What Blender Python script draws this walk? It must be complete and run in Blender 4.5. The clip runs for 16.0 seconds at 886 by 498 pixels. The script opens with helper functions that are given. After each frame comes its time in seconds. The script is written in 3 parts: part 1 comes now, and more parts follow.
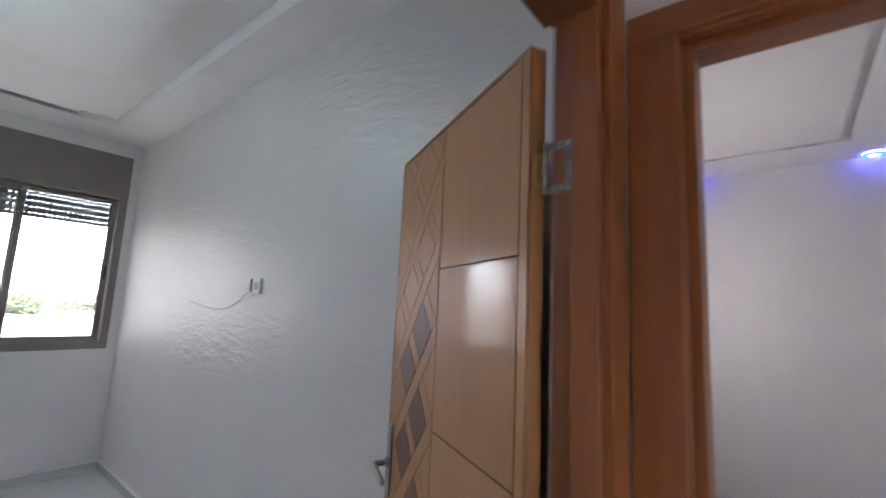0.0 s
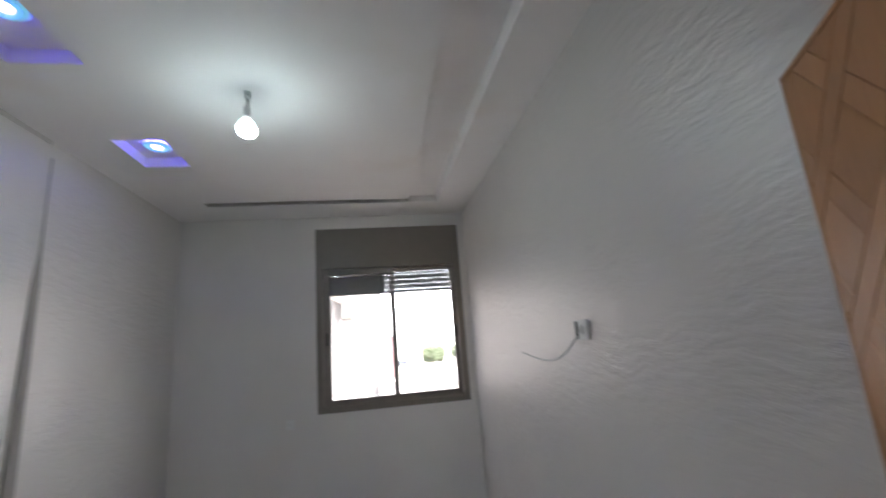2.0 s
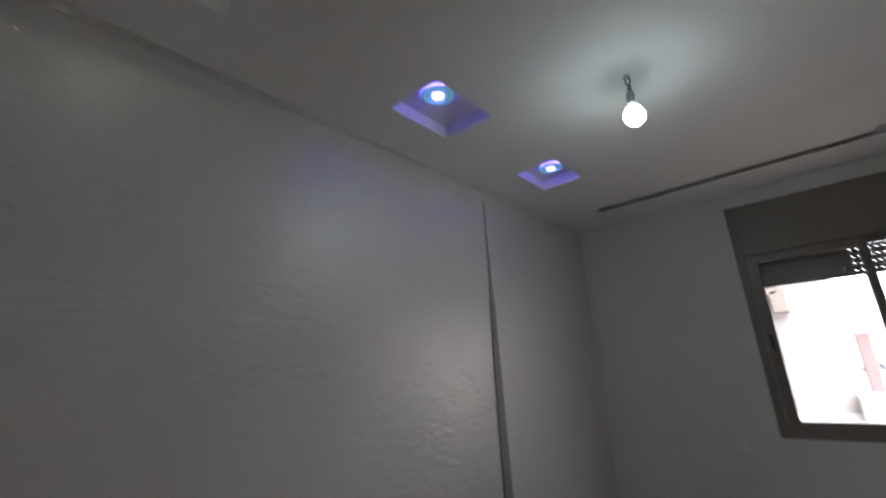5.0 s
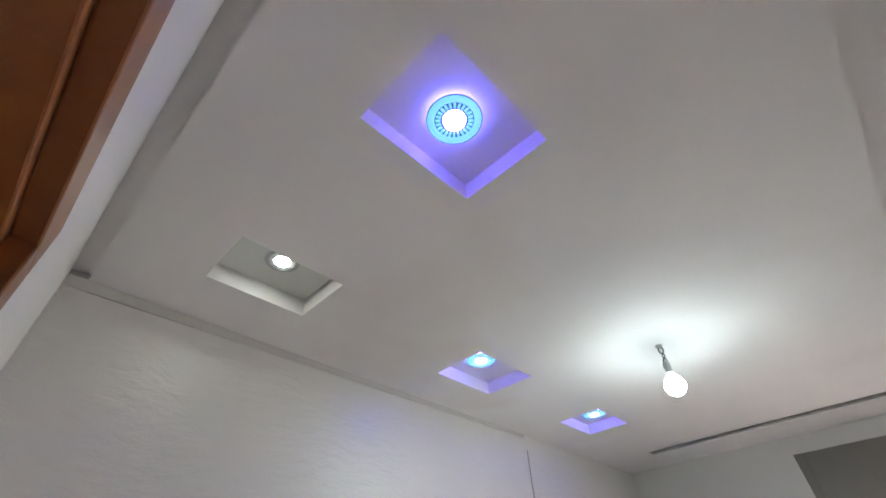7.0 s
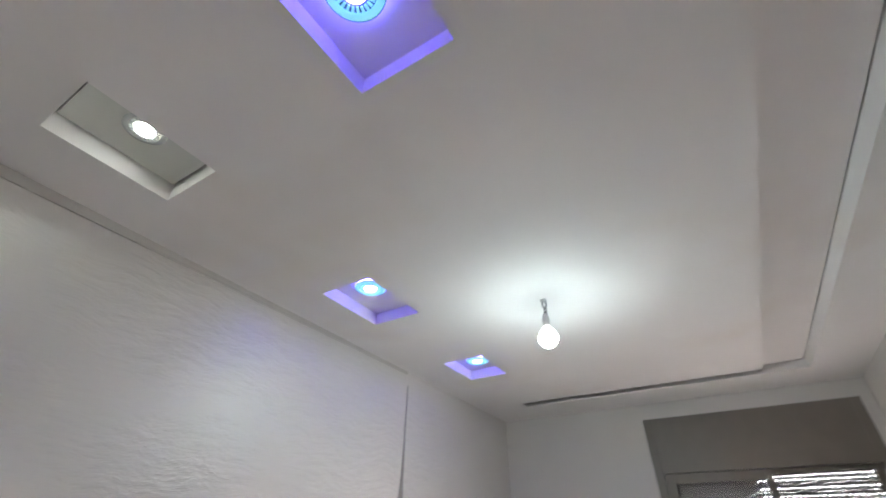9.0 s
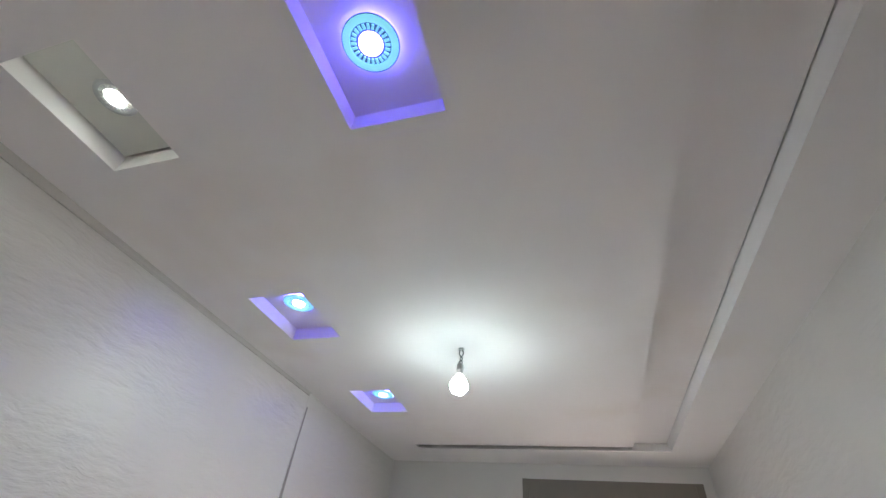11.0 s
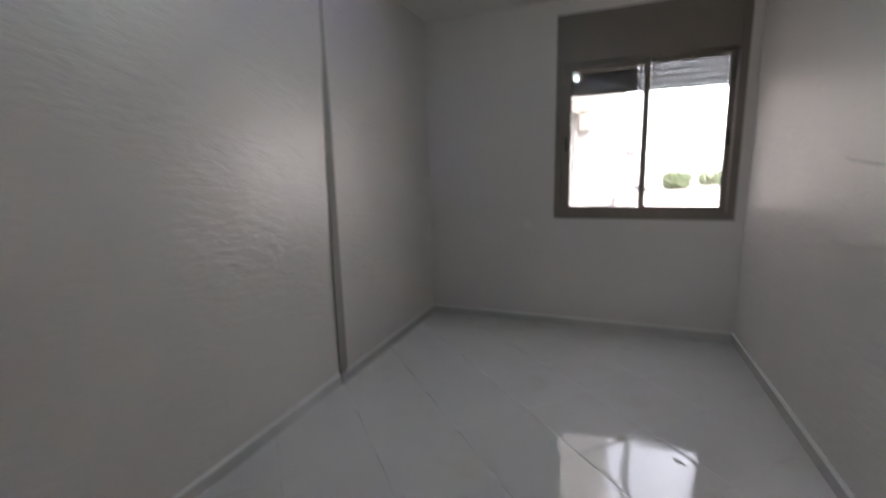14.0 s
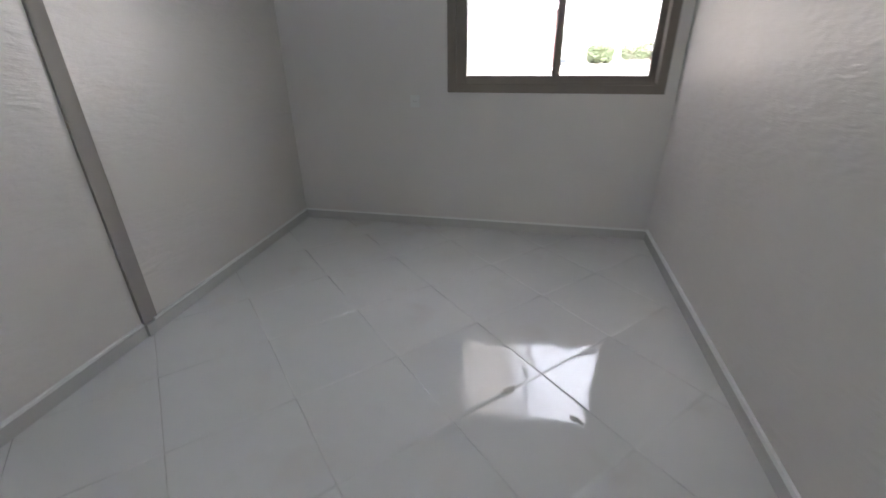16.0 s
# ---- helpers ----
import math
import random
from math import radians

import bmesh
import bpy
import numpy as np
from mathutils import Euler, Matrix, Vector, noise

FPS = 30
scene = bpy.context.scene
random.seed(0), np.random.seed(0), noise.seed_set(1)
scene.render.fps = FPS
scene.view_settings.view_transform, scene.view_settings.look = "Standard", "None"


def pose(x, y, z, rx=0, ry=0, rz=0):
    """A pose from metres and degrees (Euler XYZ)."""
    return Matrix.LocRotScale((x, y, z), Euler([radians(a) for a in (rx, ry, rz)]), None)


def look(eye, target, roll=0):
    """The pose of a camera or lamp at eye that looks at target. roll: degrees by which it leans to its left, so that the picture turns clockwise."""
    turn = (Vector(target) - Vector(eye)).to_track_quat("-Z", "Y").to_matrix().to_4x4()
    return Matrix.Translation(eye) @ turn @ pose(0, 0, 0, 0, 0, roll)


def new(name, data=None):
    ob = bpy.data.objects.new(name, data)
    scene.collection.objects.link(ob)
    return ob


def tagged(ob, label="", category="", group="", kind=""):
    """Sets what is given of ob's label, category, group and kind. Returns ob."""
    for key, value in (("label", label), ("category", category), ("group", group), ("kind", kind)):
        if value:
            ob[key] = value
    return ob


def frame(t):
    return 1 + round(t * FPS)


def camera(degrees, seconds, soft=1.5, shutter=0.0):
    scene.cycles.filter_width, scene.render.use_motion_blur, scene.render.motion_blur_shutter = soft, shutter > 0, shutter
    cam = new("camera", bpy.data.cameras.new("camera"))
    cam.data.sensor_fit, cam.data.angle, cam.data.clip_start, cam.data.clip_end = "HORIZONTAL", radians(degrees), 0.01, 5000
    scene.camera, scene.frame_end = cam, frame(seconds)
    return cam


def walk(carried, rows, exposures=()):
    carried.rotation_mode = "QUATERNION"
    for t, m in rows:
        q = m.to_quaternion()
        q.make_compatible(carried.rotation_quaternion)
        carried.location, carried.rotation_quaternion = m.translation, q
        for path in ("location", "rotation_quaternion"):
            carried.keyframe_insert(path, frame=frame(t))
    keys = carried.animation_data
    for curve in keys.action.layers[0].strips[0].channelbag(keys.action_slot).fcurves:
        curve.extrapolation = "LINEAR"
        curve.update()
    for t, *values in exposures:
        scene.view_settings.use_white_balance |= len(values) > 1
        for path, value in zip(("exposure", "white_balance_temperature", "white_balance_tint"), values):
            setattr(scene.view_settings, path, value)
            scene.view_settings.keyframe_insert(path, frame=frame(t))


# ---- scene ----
cam = camera(92.0, 16.0, shutter=0.5)
PATH = [
    (0, (1.434, -4.506, 1.446), (2.97, -3.255, 1.717), 2.7),
    (0.5, (1.562, -4.365, 1.401), (2.992, -2.984, 1.624), 3.2),
    (1, (1.658, -4.198, 1.422), (2.967, -2.7, 1.631), 1.8),
    (1.2, (1.716, -4.122, 1.435), (2.934, -2.55, 1.65), 1.4),
    (1.5, (1.729, -4.071, 1.465), (2.647, -2.315, 1.73), -1.9),
    (2, (1.736, -4.041, 1.514), (2.047, -2.111, 1.933), -4.5),
    (2.5, (1.708, -4.046, 1.569), (1.787, -2.132, 2.145), -4.6),
    (3, (1.657, -4.097, 1.611), (1.536, -2.265, 2.403), -2.9),
    (3.5, (1.642, -4.086, 1.573), (1.269, -2.257, 2.292), 0.2),
    (3.7, (1.65, -4.069, 1.515), (1.152, -2.217, 2.081), 1.6),
    (4, (1.642, -4.015, 1.483), (0.958, -2.164, 1.803), 0.8),
    (4.2, (1.647, -3.984, 1.454), (0.851, -2.166, 1.702), -0.2),
    (4.5, (1.605, -3.922, 1.486), (0.608, -2.207, 1.748), -0.9),
    (5, (1.559, -3.863, 1.583), (0.311, -2.394, 2.117), -3.8),
    (5.2, (1.536, -3.91, 1.624), (0.314, -2.478, 2.299), -5.1),
    (7.3, (1.701, -4.087, 1.813), (0.689, -3.003, 3.155), -2.6),
    (7.5, (1.703, -4.067, 1.812), (0.697, -2.973, 3.15), -2.2),
    (8, (1.687, -3.958, 1.778), (0.639, -2.738, 2.967), -0.7),
    (8.5, (1.698, -3.857, 1.752), (0.687, -2.518, 2.84), -1.2),
    (9, (1.721, -3.878, 1.77), (0.847, -2.494, 2.918), 0.9),
    (9.5, (1.72, -3.95, 1.789), (1.05, -2.528, 3.025), 2.3),
    (10, (1.715, -3.997, 1.784), (1.15, -2.563, 3.059), 4.8),
    (10.2, (1.702, -4.001, 1.776), (1.146, -2.572, 3.059), 6.6),
    (12.5, (1.7, -3.958, 1.697), (1.207, -2.459, 2.925), 5.2),
    (12.7, (1.698, -3.935, 1.687), (1.125, -2.312, 2.706), 4.1),
    (13, (1.689, -3.918, 1.517), (0.951, -2.204, 2.238), 2.3),
    (13.2, (1.651, -3.907, 1.463), (0.82, -2.149, 1.932), 1.9),
    (13.5, (1.625, -3.922, 1.437), (0.752, -2.127, 1.571), 1.2),
    (13.7, (1.59, -3.935, 1.414), (0.745, -2.123, 1.347), 0.1),
    (14, (1.653, -3.873, 1.389), (0.928, -2.042, 1.04), -1.4),
    (14.5, (1.737, -3.736, 1.298), (1.344, -1.895, 0.623), -4.2),
    (15, (1.757, -3.515, 1.246), (1.595, -1.696, 0.431), -3.5),
    (15.5, (1.783, -3.313, 1.229), (1.564, -1.529, 0.351), -1.4),
    (16, (1.764, -2.998, 1.278), (1.394, -1.236, 0.408), -0.7),
]
EXPOSURES = ((0.0, 5.08, 5970, 13), (0.5, 4.77, 5920, 13), (1.2, 4.75, 5920, 13), (2.0, 4.55, 6450, 16), (3.0, 4.44, 6500, 16), (3.5, 4.54, 6500, 16),
             (4.0, 4.16, 6700, 17), (4.5, 4.11, 6700, 17), (5.0, 3.67, 6550, 17), (5.4, 3.67, 6550, 17), (7.2, 5.27, 6700, 17), (8.2, 5.15, 6670, 17),
             (9.5, 5.14, 6680, 17), (12.5, 5.12, 6600, 17), (13.0, 4.97, 6450, 18), (13.5, 4.28, 6820, 19), (14.5, 4.11, 6600, 15), (15.2, 4.58, 6600, 15),
             (16.0, 4.73, 6600, 15))
walk(cam, [(t, look(eye, target, roll)) for t, eye, target, roll in PATH], exposures=EXPOSURES)
# ---- world and sun ----
H = 2.75          # ceiling height
W = 2.605         # room width
YB = -4.15        # back wall, room side
YH = -4.256       # back wall, hall side

world = bpy.data.worlds.new("overcast_sky")
scene.world = world
world.use_nodes = True
wn = world.node_tree.nodes
sky = wn.new("ShaderNodeTexSky")
sky.sky_type, sky.sun_disc = "NISHITA", False
sky.sun_elevation, sky.sun_rotation = radians(62), radians(118)
sky.dust_density = 1.5
grey = wn.new("ShaderNodeHueSaturation")
grey.inputs["Saturation"].default_value = 0.3
world.node_tree.links.new(sky.outputs[0], grey.inputs["Color"])
world.node_tree.links.new(grey.outputs[0], wn["Background"].inputs["Color"])
wn["Background"].inputs["Strength"].default_value = 0.15

sun = new("sun", bpy.data.lights.new("sun", "SUN"))
sun.data.energy, sun.data.angle, sun.data.color = 0.7, radians(25), (1.0, 0.97, 0.92)
# veiled by cloud, high over the roof
sun.matrix_world = look((0, 0, 0), (-0.42, 0.22, -0.88))


# ---- materials ----
def material(name, base, rough=0.5, metal=0.0, spec=0.5, coat=0.0):
    m = bpy.data.materials.new(name)
    m.use_nodes = True
    b = m.node_tree.nodes["Principled BSDF"]
    b.inputs["Base Color"].default_value = (*base, 1)
    b.inputs["Roughness"].default_value = rough
    b.inputs["Metallic"].default_value = metal
    b.inputs["Specular IOR Level"].default_value = spec
    b.inputs["Coat Weight"].default_value = coat
    b.inputs["Coat Roughness"].default_value = 0.14
    return m


def add(m, kind, **values):
    n = m.node_tree.nodes.new(kind)
    for key, v in values.items():
        n.inputs[key].default_value = v
    return n


def wire(m, a, b):
    m.node_tree.links.new(a, b)


def spot(m, scale=(1, 1, 1), turn=(0, 0, 0)):
    """World position, scaled, as a texture coordinate."""
    g = add(m, "ShaderNodeNewGeometry")
    p = add(m, "ShaderNodeMapping", Scale=scale, Rotation=turn)
    wire(m, g.outputs["Position"], p.inputs["Vector"])
    return p.outputs[0]


def vary(m, base, amount, coord, scale, detail=4.0, low=0.3, high=0.7):
    """Tints the base colour by noise, between base and base * (1 - amount)."""
    b = m.node_tree.nodes["Principled BSDF"]
    n = add(m, "ShaderNodeTexNoise", Scale=scale, Detail=detail)
    wire(m, coord, n.inputs["Vector"])
    r = add(m, "ShaderNodeValToRGB")
    r.color_ramp.elements[0].position, r.color_ramp.elements[1].position = low, high
    r.color_ramp.elements[0].color = (*[c * (1 - amount) for c in base], 1)
    r.color_ramp.elements[1].color = (*base, 1)
    wire(m, n.outputs["Fac"], r.inputs["Fac"])
    wire(m, r.outputs["Color"], b.inputs["Base Color"])
    return n, r


def bump(m, source, strength, distance, after=None):
    n = add(m, "ShaderNodeBump", Strength=strength, Distance=distance)
    wire(m, source, n.inputs["Height"])
    if after:
        wire(m, after, n.inputs["Normal"])
    wire(m, n.outputs["Normal"], m.node_tree.nodes["Principled BSDF"].inputs["Normal"])
    return n.outputs["Normal"]


def rough_vary(m, source, low, high):
    r = add(m, "ShaderNodeMapRange", **{"From Min": 0.3, "From Max": 0.7, "To Min": low, "To Max": high})
    wire(m, source, r.inputs["Value"])
    wire(m, r.outputs[0], m.node_tree.nodes["Principled BSDF"].inputs["Roughness"])


def make_pearl(name, base, relief=0.0058, rough=0.41, metal=0.18):
    """Pearly trowelled wall paint: mica sheen over short, slightly slanting brush strokes."""
    m = material(name, base, rough, metal, 0.1)
    vary(m, base, 0.06, spot(m), 1.6)
    warp = add(m, "ShaderNodeTexNoise", Scale=2.2, Detail=2.0)
    wire(m, spot(m), warp.inputs["Vector"])
    mix = add(m, "ShaderNodeVectorMath")
    mix.operation = "MULTIPLY_ADD"
    wire(m, warp.outputs["Color"], mix.inputs[0])
    mix.inputs[1].default_value = (0.22, 0.22, 0.5)
    wire(m, spot(m, (1.0, 1.0, 3.4), (radians(10), radians(4), 0)), mix.inputs[2])
    stroke = add(m, "ShaderNodeTexNoise", Scale=9.0, Detail=4.0, Roughness=0.57)
    wire(m, mix.outputs[0], stroke.inputs["Vector"])
    fine = add(m, "ShaderNodeTexNoise", Scale=110.0, Detail=2.0)
    wire(m, spot(m), fine.inputs["Vector"])
    first = bump(m, fine.outputs["Fac"], 0.05, 0.002)
    bump(m, stroke.outputs["Fac"], 1.0, relief, first)
    return m


PEARL = make_pearl("pearl_wall_paint", (0.75, 0.705, 0.67))
PEARL_FLAT = make_pearl("smooth_wall_paint", (0.735, 0.695, 0.665), 0.0012, 0.55, 0.0)


def blotch(m, tint, scale, low, high, share):
    """Mixes faint stains of a tint into the base colour."""
    b = m.node_tree.nodes["Principled BSDF"]
    old = b.inputs["Base Color"].links[0].from_socket
    n = add(m, "ShaderNodeTexNoise", Scale=scale, Detail=3.0)
    wire(m, spot(m), n.inputs["Vector"])
    f = add(m, "ShaderNodeMapRange", **{"From Min": low, "From Max": high, "To Min": 0.0, "To Max": share})
    wire(m, n.outputs["Fac"], f.inputs["Value"])
    x = m.node_tree.nodes.new("ShaderNodeMix")
    x.data_type = "RGBA"
    wire(m, f.outputs[0], x.inputs[0])
    wire(m, old, x.inputs[6])
    x.inputs[7].default_value = (*tint, 1)
    wire(m, x.outputs[2], b.inputs["Base Color"])


def make_plaster(name, base):
    m = material(name, base, 0.75, 0.0, 0.3)
    n, _ = vary(m, base, 0.045, spot(m), 1.3)
    f = add(m, "ShaderNodeTexNoise", Scale=60.0, Detail=3.0)
    wire(m, spot(m), f.inputs["Vector"])
    bump(m, f.outputs["Fac"], 0.05, 0.003)
    return m


CEIL = make_plaster("ceiling_plaster", (0.85, 0.81, 0.79))
blotch(CEIL, (0.74, 0.66, 0.58), 1.1, 0.56, 0.72, 0.55)
FACADE = make_plaster("white_render", (0.36, 0.35, 0.335))
PINK = make_plaster("pink_render", (0.29, 0.175, 0.175))
BEIGE = make_plaster("beige_render", (0.23, 0.21, 0.185))


def make_tile():
    base = (0.69, 0.675, 0.66)
    m = material("glossy_white_tile", base, 0.06, 0.0, 0.6)
    vary(m, base, 0.05, spot(m), 2.4, 6.0)
    blotch(m, (0.52, 0.44, 0.36), 3.0, 0.60, 0.80, 0.3)
    wave = add(m, "ShaderNodeTexNoise", Scale=5.0, Detail=1.0)
    wire(m, spot(m), wave.inputs["Vector"])
    bump(m, wave.outputs["Fac"], 0.10, 0.012)
    smear = add(m, "ShaderNodeTexNoise", Scale=3.0, Detail=5.0)
    wire(m, spot(m), smear.inputs["Vector"])
    rough_vary(m, smear.outputs["Fac"], 0.04, 0.11)
    return m


TILE = make_tile()
GROUT = make_plaster("grey_grout", (0.61, 0.575, 0.53))
blotch(GROUT, (0.12, 0.10, 0.08), 5.0, 0.52, 0.64, 0.45)
SKIRT = material("skirting_tile", (0.60, 0.58, 0.56), 0.22)
vary(SKIRT, (0.60, 0.58, 0.56), 0.08, spot(SKIRT), 4.0)
FILLER = make_plaster("taupe_joint_filler", (0.36, 0.325, 0.30))
# taupe puts the shadow band below the ceiling into the bead's colour
BEAD = make_plaster("shaded_plaster_bead", (0.60, 0.56, 0.52))
CAULK = make_plaster("white_filler", (0.84, 0.83, 0.81))


def make_wood(name, base, dark, coat=0.35, rough=0.36):
    m = material(name, base, rough, 0.0, 0.5, coat)
    co = add(m, "ShaderNodeTexCoord")
    mp = add(m, "ShaderNodeMapping", Scale=(14, 14, 0.9))
    wire(m, co.outputs["Object"], mp.inputs["Vector"])
    n = add(m, "ShaderNodeTexNoise", Scale=3.0, Detail=8.0, Roughness=0.62, Distortion=0.6)
    wire(m, mp.outputs[0], n.inputs["Vector"])
    r = add(m, "ShaderNodeValToRGB")
    r.color_ramp.elements[0].position, r.color_ramp.elements[1].position = 0.28, 0.72
    r.color_ramp.elements[0].color, r.color_ramp.elements[1].color = (*dark, 1), (*base, 1)
    wire(m, n.outputs["Fac"], r.inputs["Fac"])
    wire(m, r.outputs["Color"], m.node_tree.nodes["Principled BSDF"].inputs["Base Color"])
    big = add(m, "ShaderNodeTexNoise", Scale=6.0, Detail=2.0)
    wire(m, spot(m), big.inputs["Vector"])
    bump(m, big.outputs["Fac"], 0.06, 0.01)
    m.node_tree.nodes["Principled BSDF"].inputs["Coat Roughness"].default_value = 0.11
    return m


WOOD = make_wood("varnished_door_veneer", (0.46, 0.205, 0.066), (0.39, 0.165, 0.05), 0.32, 0.5)
FRAME_WOOD = make_wood("varnished_frame_wood", (0.315, 0.106, 0.030), (0.24, 0.076, 0.021), 0.15, 0.42)
DARK_WOOD = make_wood("dark_inlay_veneer", (0.175, 0.078, 0.04), (0.135, 0.056, 0.028), 0.1, 0.5)
# both groove woods are darkened to hold the shade inside the grooves
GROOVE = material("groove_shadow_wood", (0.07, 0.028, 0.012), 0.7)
LATTICE = material("shallow_groove_shadow_wood", (0.24, 0.10, 0.034), 0.6)
vary(LATTICE, (0.24, 0.10, 0.034), 0.3, spot(LATTICE), 20.0)

ALU = material("taupe_aluminium", (0.205, 0.174, 0.146), 0.42, 0.0, 0.5)
vary(ALU, (0.205, 0.174, 0.146), 0.07, spot(ALU), 9.0)
SLAT = material("grey_shutter_slat", (0.10, 0.095, 0.09), 0.55)
vary(SLAT, (0.10, 0.095, 0.09), 0.1, spot(SLAT), 12.0)
RUBBER = material("black_gasket", (0.025, 0.025, 0.025), 0.6)
GLASS = material("window_glass", (1, 1, 1), 0.0)
GLASS.node_tree.nodes["Principled BSDF"].inputs["Transmission Weight"].default_value = 1.0
GLASS.node_tree.nodes["Principled BSDF"].inputs["IOR"].default_value = 1.45
STEEL = material("brushed_steel", (0.45, 0.44, 0.42), 0.4, 1.0)
HINGE = material("dull_hinge_steel", (0.30, 0.27, 0.25), 0.5, 0.8)
vary(HINGE, (0.34, 0.30, 0.27), 0.5, spot(HINGE), 60.0)
BRASS = material("worn_brass", (0.66, 0.47, 0.18), 0.45, 0.5)
PLASTIC = material("white_plastic", (0.72, 0.71, 0.69), 0.35)
DARK_BOX = material("shaded_box_inside", (0.03, 0.03, 0.03), 0.7)
CABLE = material("grey_cable", (0.55, 0.54, 0.52), 0.45)
DARK_WIRE = material("dark_lamp_wire", (0.12, 0.12, 0.12), 0.5)
SOCKET = material("socket_plastic", (0.48, 0.47, 0.46), 0.5)


def glow(name, colour, strength, base=(0.8, 0.8, 0.8)):
    m = bpy.data.materials.new(name)
    m.use_nodes = True
    b = m.node_tree.nodes["Principled BSDF"]
    b.inputs["Base Color"].default_value = (*base, 1)
    b.inputs["Emission Color"].default_value = (*colour, 1)
    b.inputs["Emission Strength"].default_value = strength
    return m


BULB = glow("lit_bulb", (0.76, 1.0, 1.0), 8.0)
BULB_TOP = glow("lit_bulb_shoulder", (0.68, 1.0, 1.04), 0.95)
LED_VIOLET = glow("violet_led", (0.15, 0.11, 1.0), 1.05)
BACKLIGHT = glow("violet_backlight", (0.11, 0.08, 1.0), 0.9)
LED_RING = glow("cyan_led_ring", (0.22, 0.82, 0.95), 0.022, (0.3, 0.55, 0.6))
# plastic base made to glow, standing in for the bulb's glare over it
BULB_BASE = glow("glare_bulb_base", (0.85, 1.0, 0.97), 0.12)
LED_WHITE = glow("white_led", (0.82, 1.0, 0.92), 1.7)
FIN = material("blue_grey_fin", (0.05, 0.10, 0.20), 0.5)
FIN_GREY = material("grey_fin", (0.42, 0.43, 0.42), 0.5)


# ---- mesh helpers ----
def box(bm, x0, x1, y0, y1, z0, z1):
    v = [bm.verts.new(p) for p in ((x0, y0, z0), (x1, y0, z0), (x1, y1, z0), (x0, y1, z0),
                                   (x0, y0, z1), (x1, y0, z1), (x1, y1, z1), (x0, y1, z1))]
    for f in ((3, 2, 1, 0), (4, 5, 6, 7), (0, 1, 5, 4), (1, 2, 6, 5), (2, 3, 7, 6), (3, 0, 4, 7)):
        bm.faces.new([v[i] for i in f])
    return v


def prism(bm, low, high):
    """A solid between two outlines of as many corners, counter-clockwise seen from the high one."""
    a, b = [bm.verts.new(p) for p in low], [bm.verts.new(p) for p in high]
    bm.faces.new(list(reversed(a)))
    bm.faces.new(b)
    for i in range(len(a)):
        j = (i + 1) % len(a)
        bm.faces.new((a[i], a[j], b[j], b[i]))


def lathe(bm, profile, n=32, m=Matrix()):
    """Turns a profile of (radius, height) round z."""
    rings = []
    for r, z in profile:
        if r < 1e-5:
            rings.append([bm.verts.new(m @ Vector((0, 0, z)))])
        else:
            rings.append([bm.verts.new(m @ Vector((r * math.cos(2 * math.pi * i / n), r * math.sin(2 * math.pi * i / n), z)))
                          for i in range(n)])
    for a, b in zip(rings, rings[1:]):
        for i in range(n):
            j = (i + 1) % n
            if len(a) == 1 and len(b) > 1:
                bm.faces.new((a[0], b[j], b[i]))
            elif len(b) == 1 and len(a) > 1:
                bm.faces.new((a[i], a[j], b[0]))
            elif len(a) > 1:
                bm.faces.new((a[i], a[j], b[j], b[i]))


def tube(bm, points, radius, n=10):
    """A round rod along a line of points."""
    pts = [Vector(p) for p in points]
    rings = []
    for i, p in enumerate(pts):
        d = (pts[min(i + 1, len(pts) - 1)] - pts[max(i - 1, 0)]).normalized()
        side = d.cross(Vector((0.3, 0.1, 1))).normalized()
        up = side.cross(d)
        rings.append([bm.verts.new(p + radius * (math.cos(2 * math.pi * k / n) * side + math.sin(2 * math.pi * k / n) * up)) for k in range(n)])
    for a, b in zip(rings, rings[1:]):
        for i in range(n):
            bm.faces.new((a[i], a[(i + 1) % n], b[(i + 1) % n], b[i]))
    bm.faces.new(rings[0])
    bm.faces.new(list(reversed(rings[-1])))


def curve_points(points, steps=6):
    """A smooth line through points (Catmull-Rom)."""
    p = [Vector(q) for q in points]
    p = [2 * p[0] - p[1]] + p + [2 * p[-1] - p[-2]]
    out = []
    for i in range(1, len(p) - 2):
        for k in range(steps):
            t = k / steps
            out.append(0.5 * (2 * p[i] + (p[i + 1] - p[i - 1]) * t + (2 * p[i - 1] - 5 * p[i] + 4 * p[i + 1] - p[i + 2]) * t ** 2
                              + (3 * p[i] - p[i - 1] - 3 * p[i + 1] + p[i + 2]) * t ** 3))
    return out + [p[-2]]


def mesh_object(name, bm, mat, smooth=False, bevel=0.0):
    bmesh.ops.recalc_face_normals(bm, faces=bm.faces[:])
    if bevel:
        bmesh.ops.bevel(bm, geom=bm.edges[:], offset=bevel, segments=2, affect="EDGES", profile=0.5)
    me = bpy.data.meshes.new(name)
    bm.to_mesh(me)
    bm.free()
    me.materials.append(mat)
    if smooth:
        me.polygons.foreach_set("use_smooth", [True] * len(me.polygons))
    return new(name, me)


def part(name, bm, mat, parent, label="", smooth=False, bevel=0.0):
    ob = mesh_object(name, bm, mat, smooth, bevel)
    ob.parent = parent
    if label:
        tagged(ob, label)
    return ob


def thing(name, label, category, m=None, group=""):
    ob = new(name)
    ob.empty_display_size = 0.1
    if m:
        ob.matrix_basis = m
    return tagged(ob, label, category, group)


def structure(name, bm, mat, label, category, bevel=0.0):
    return tagged(mesh_object(name, bm, mat, False, bevel), label, category, "", "structure")


def clip(poly, inside, cross):
    out = []
    for i, a in enumerate(poly):
        b = poly[(i + 1) % len(poly)]
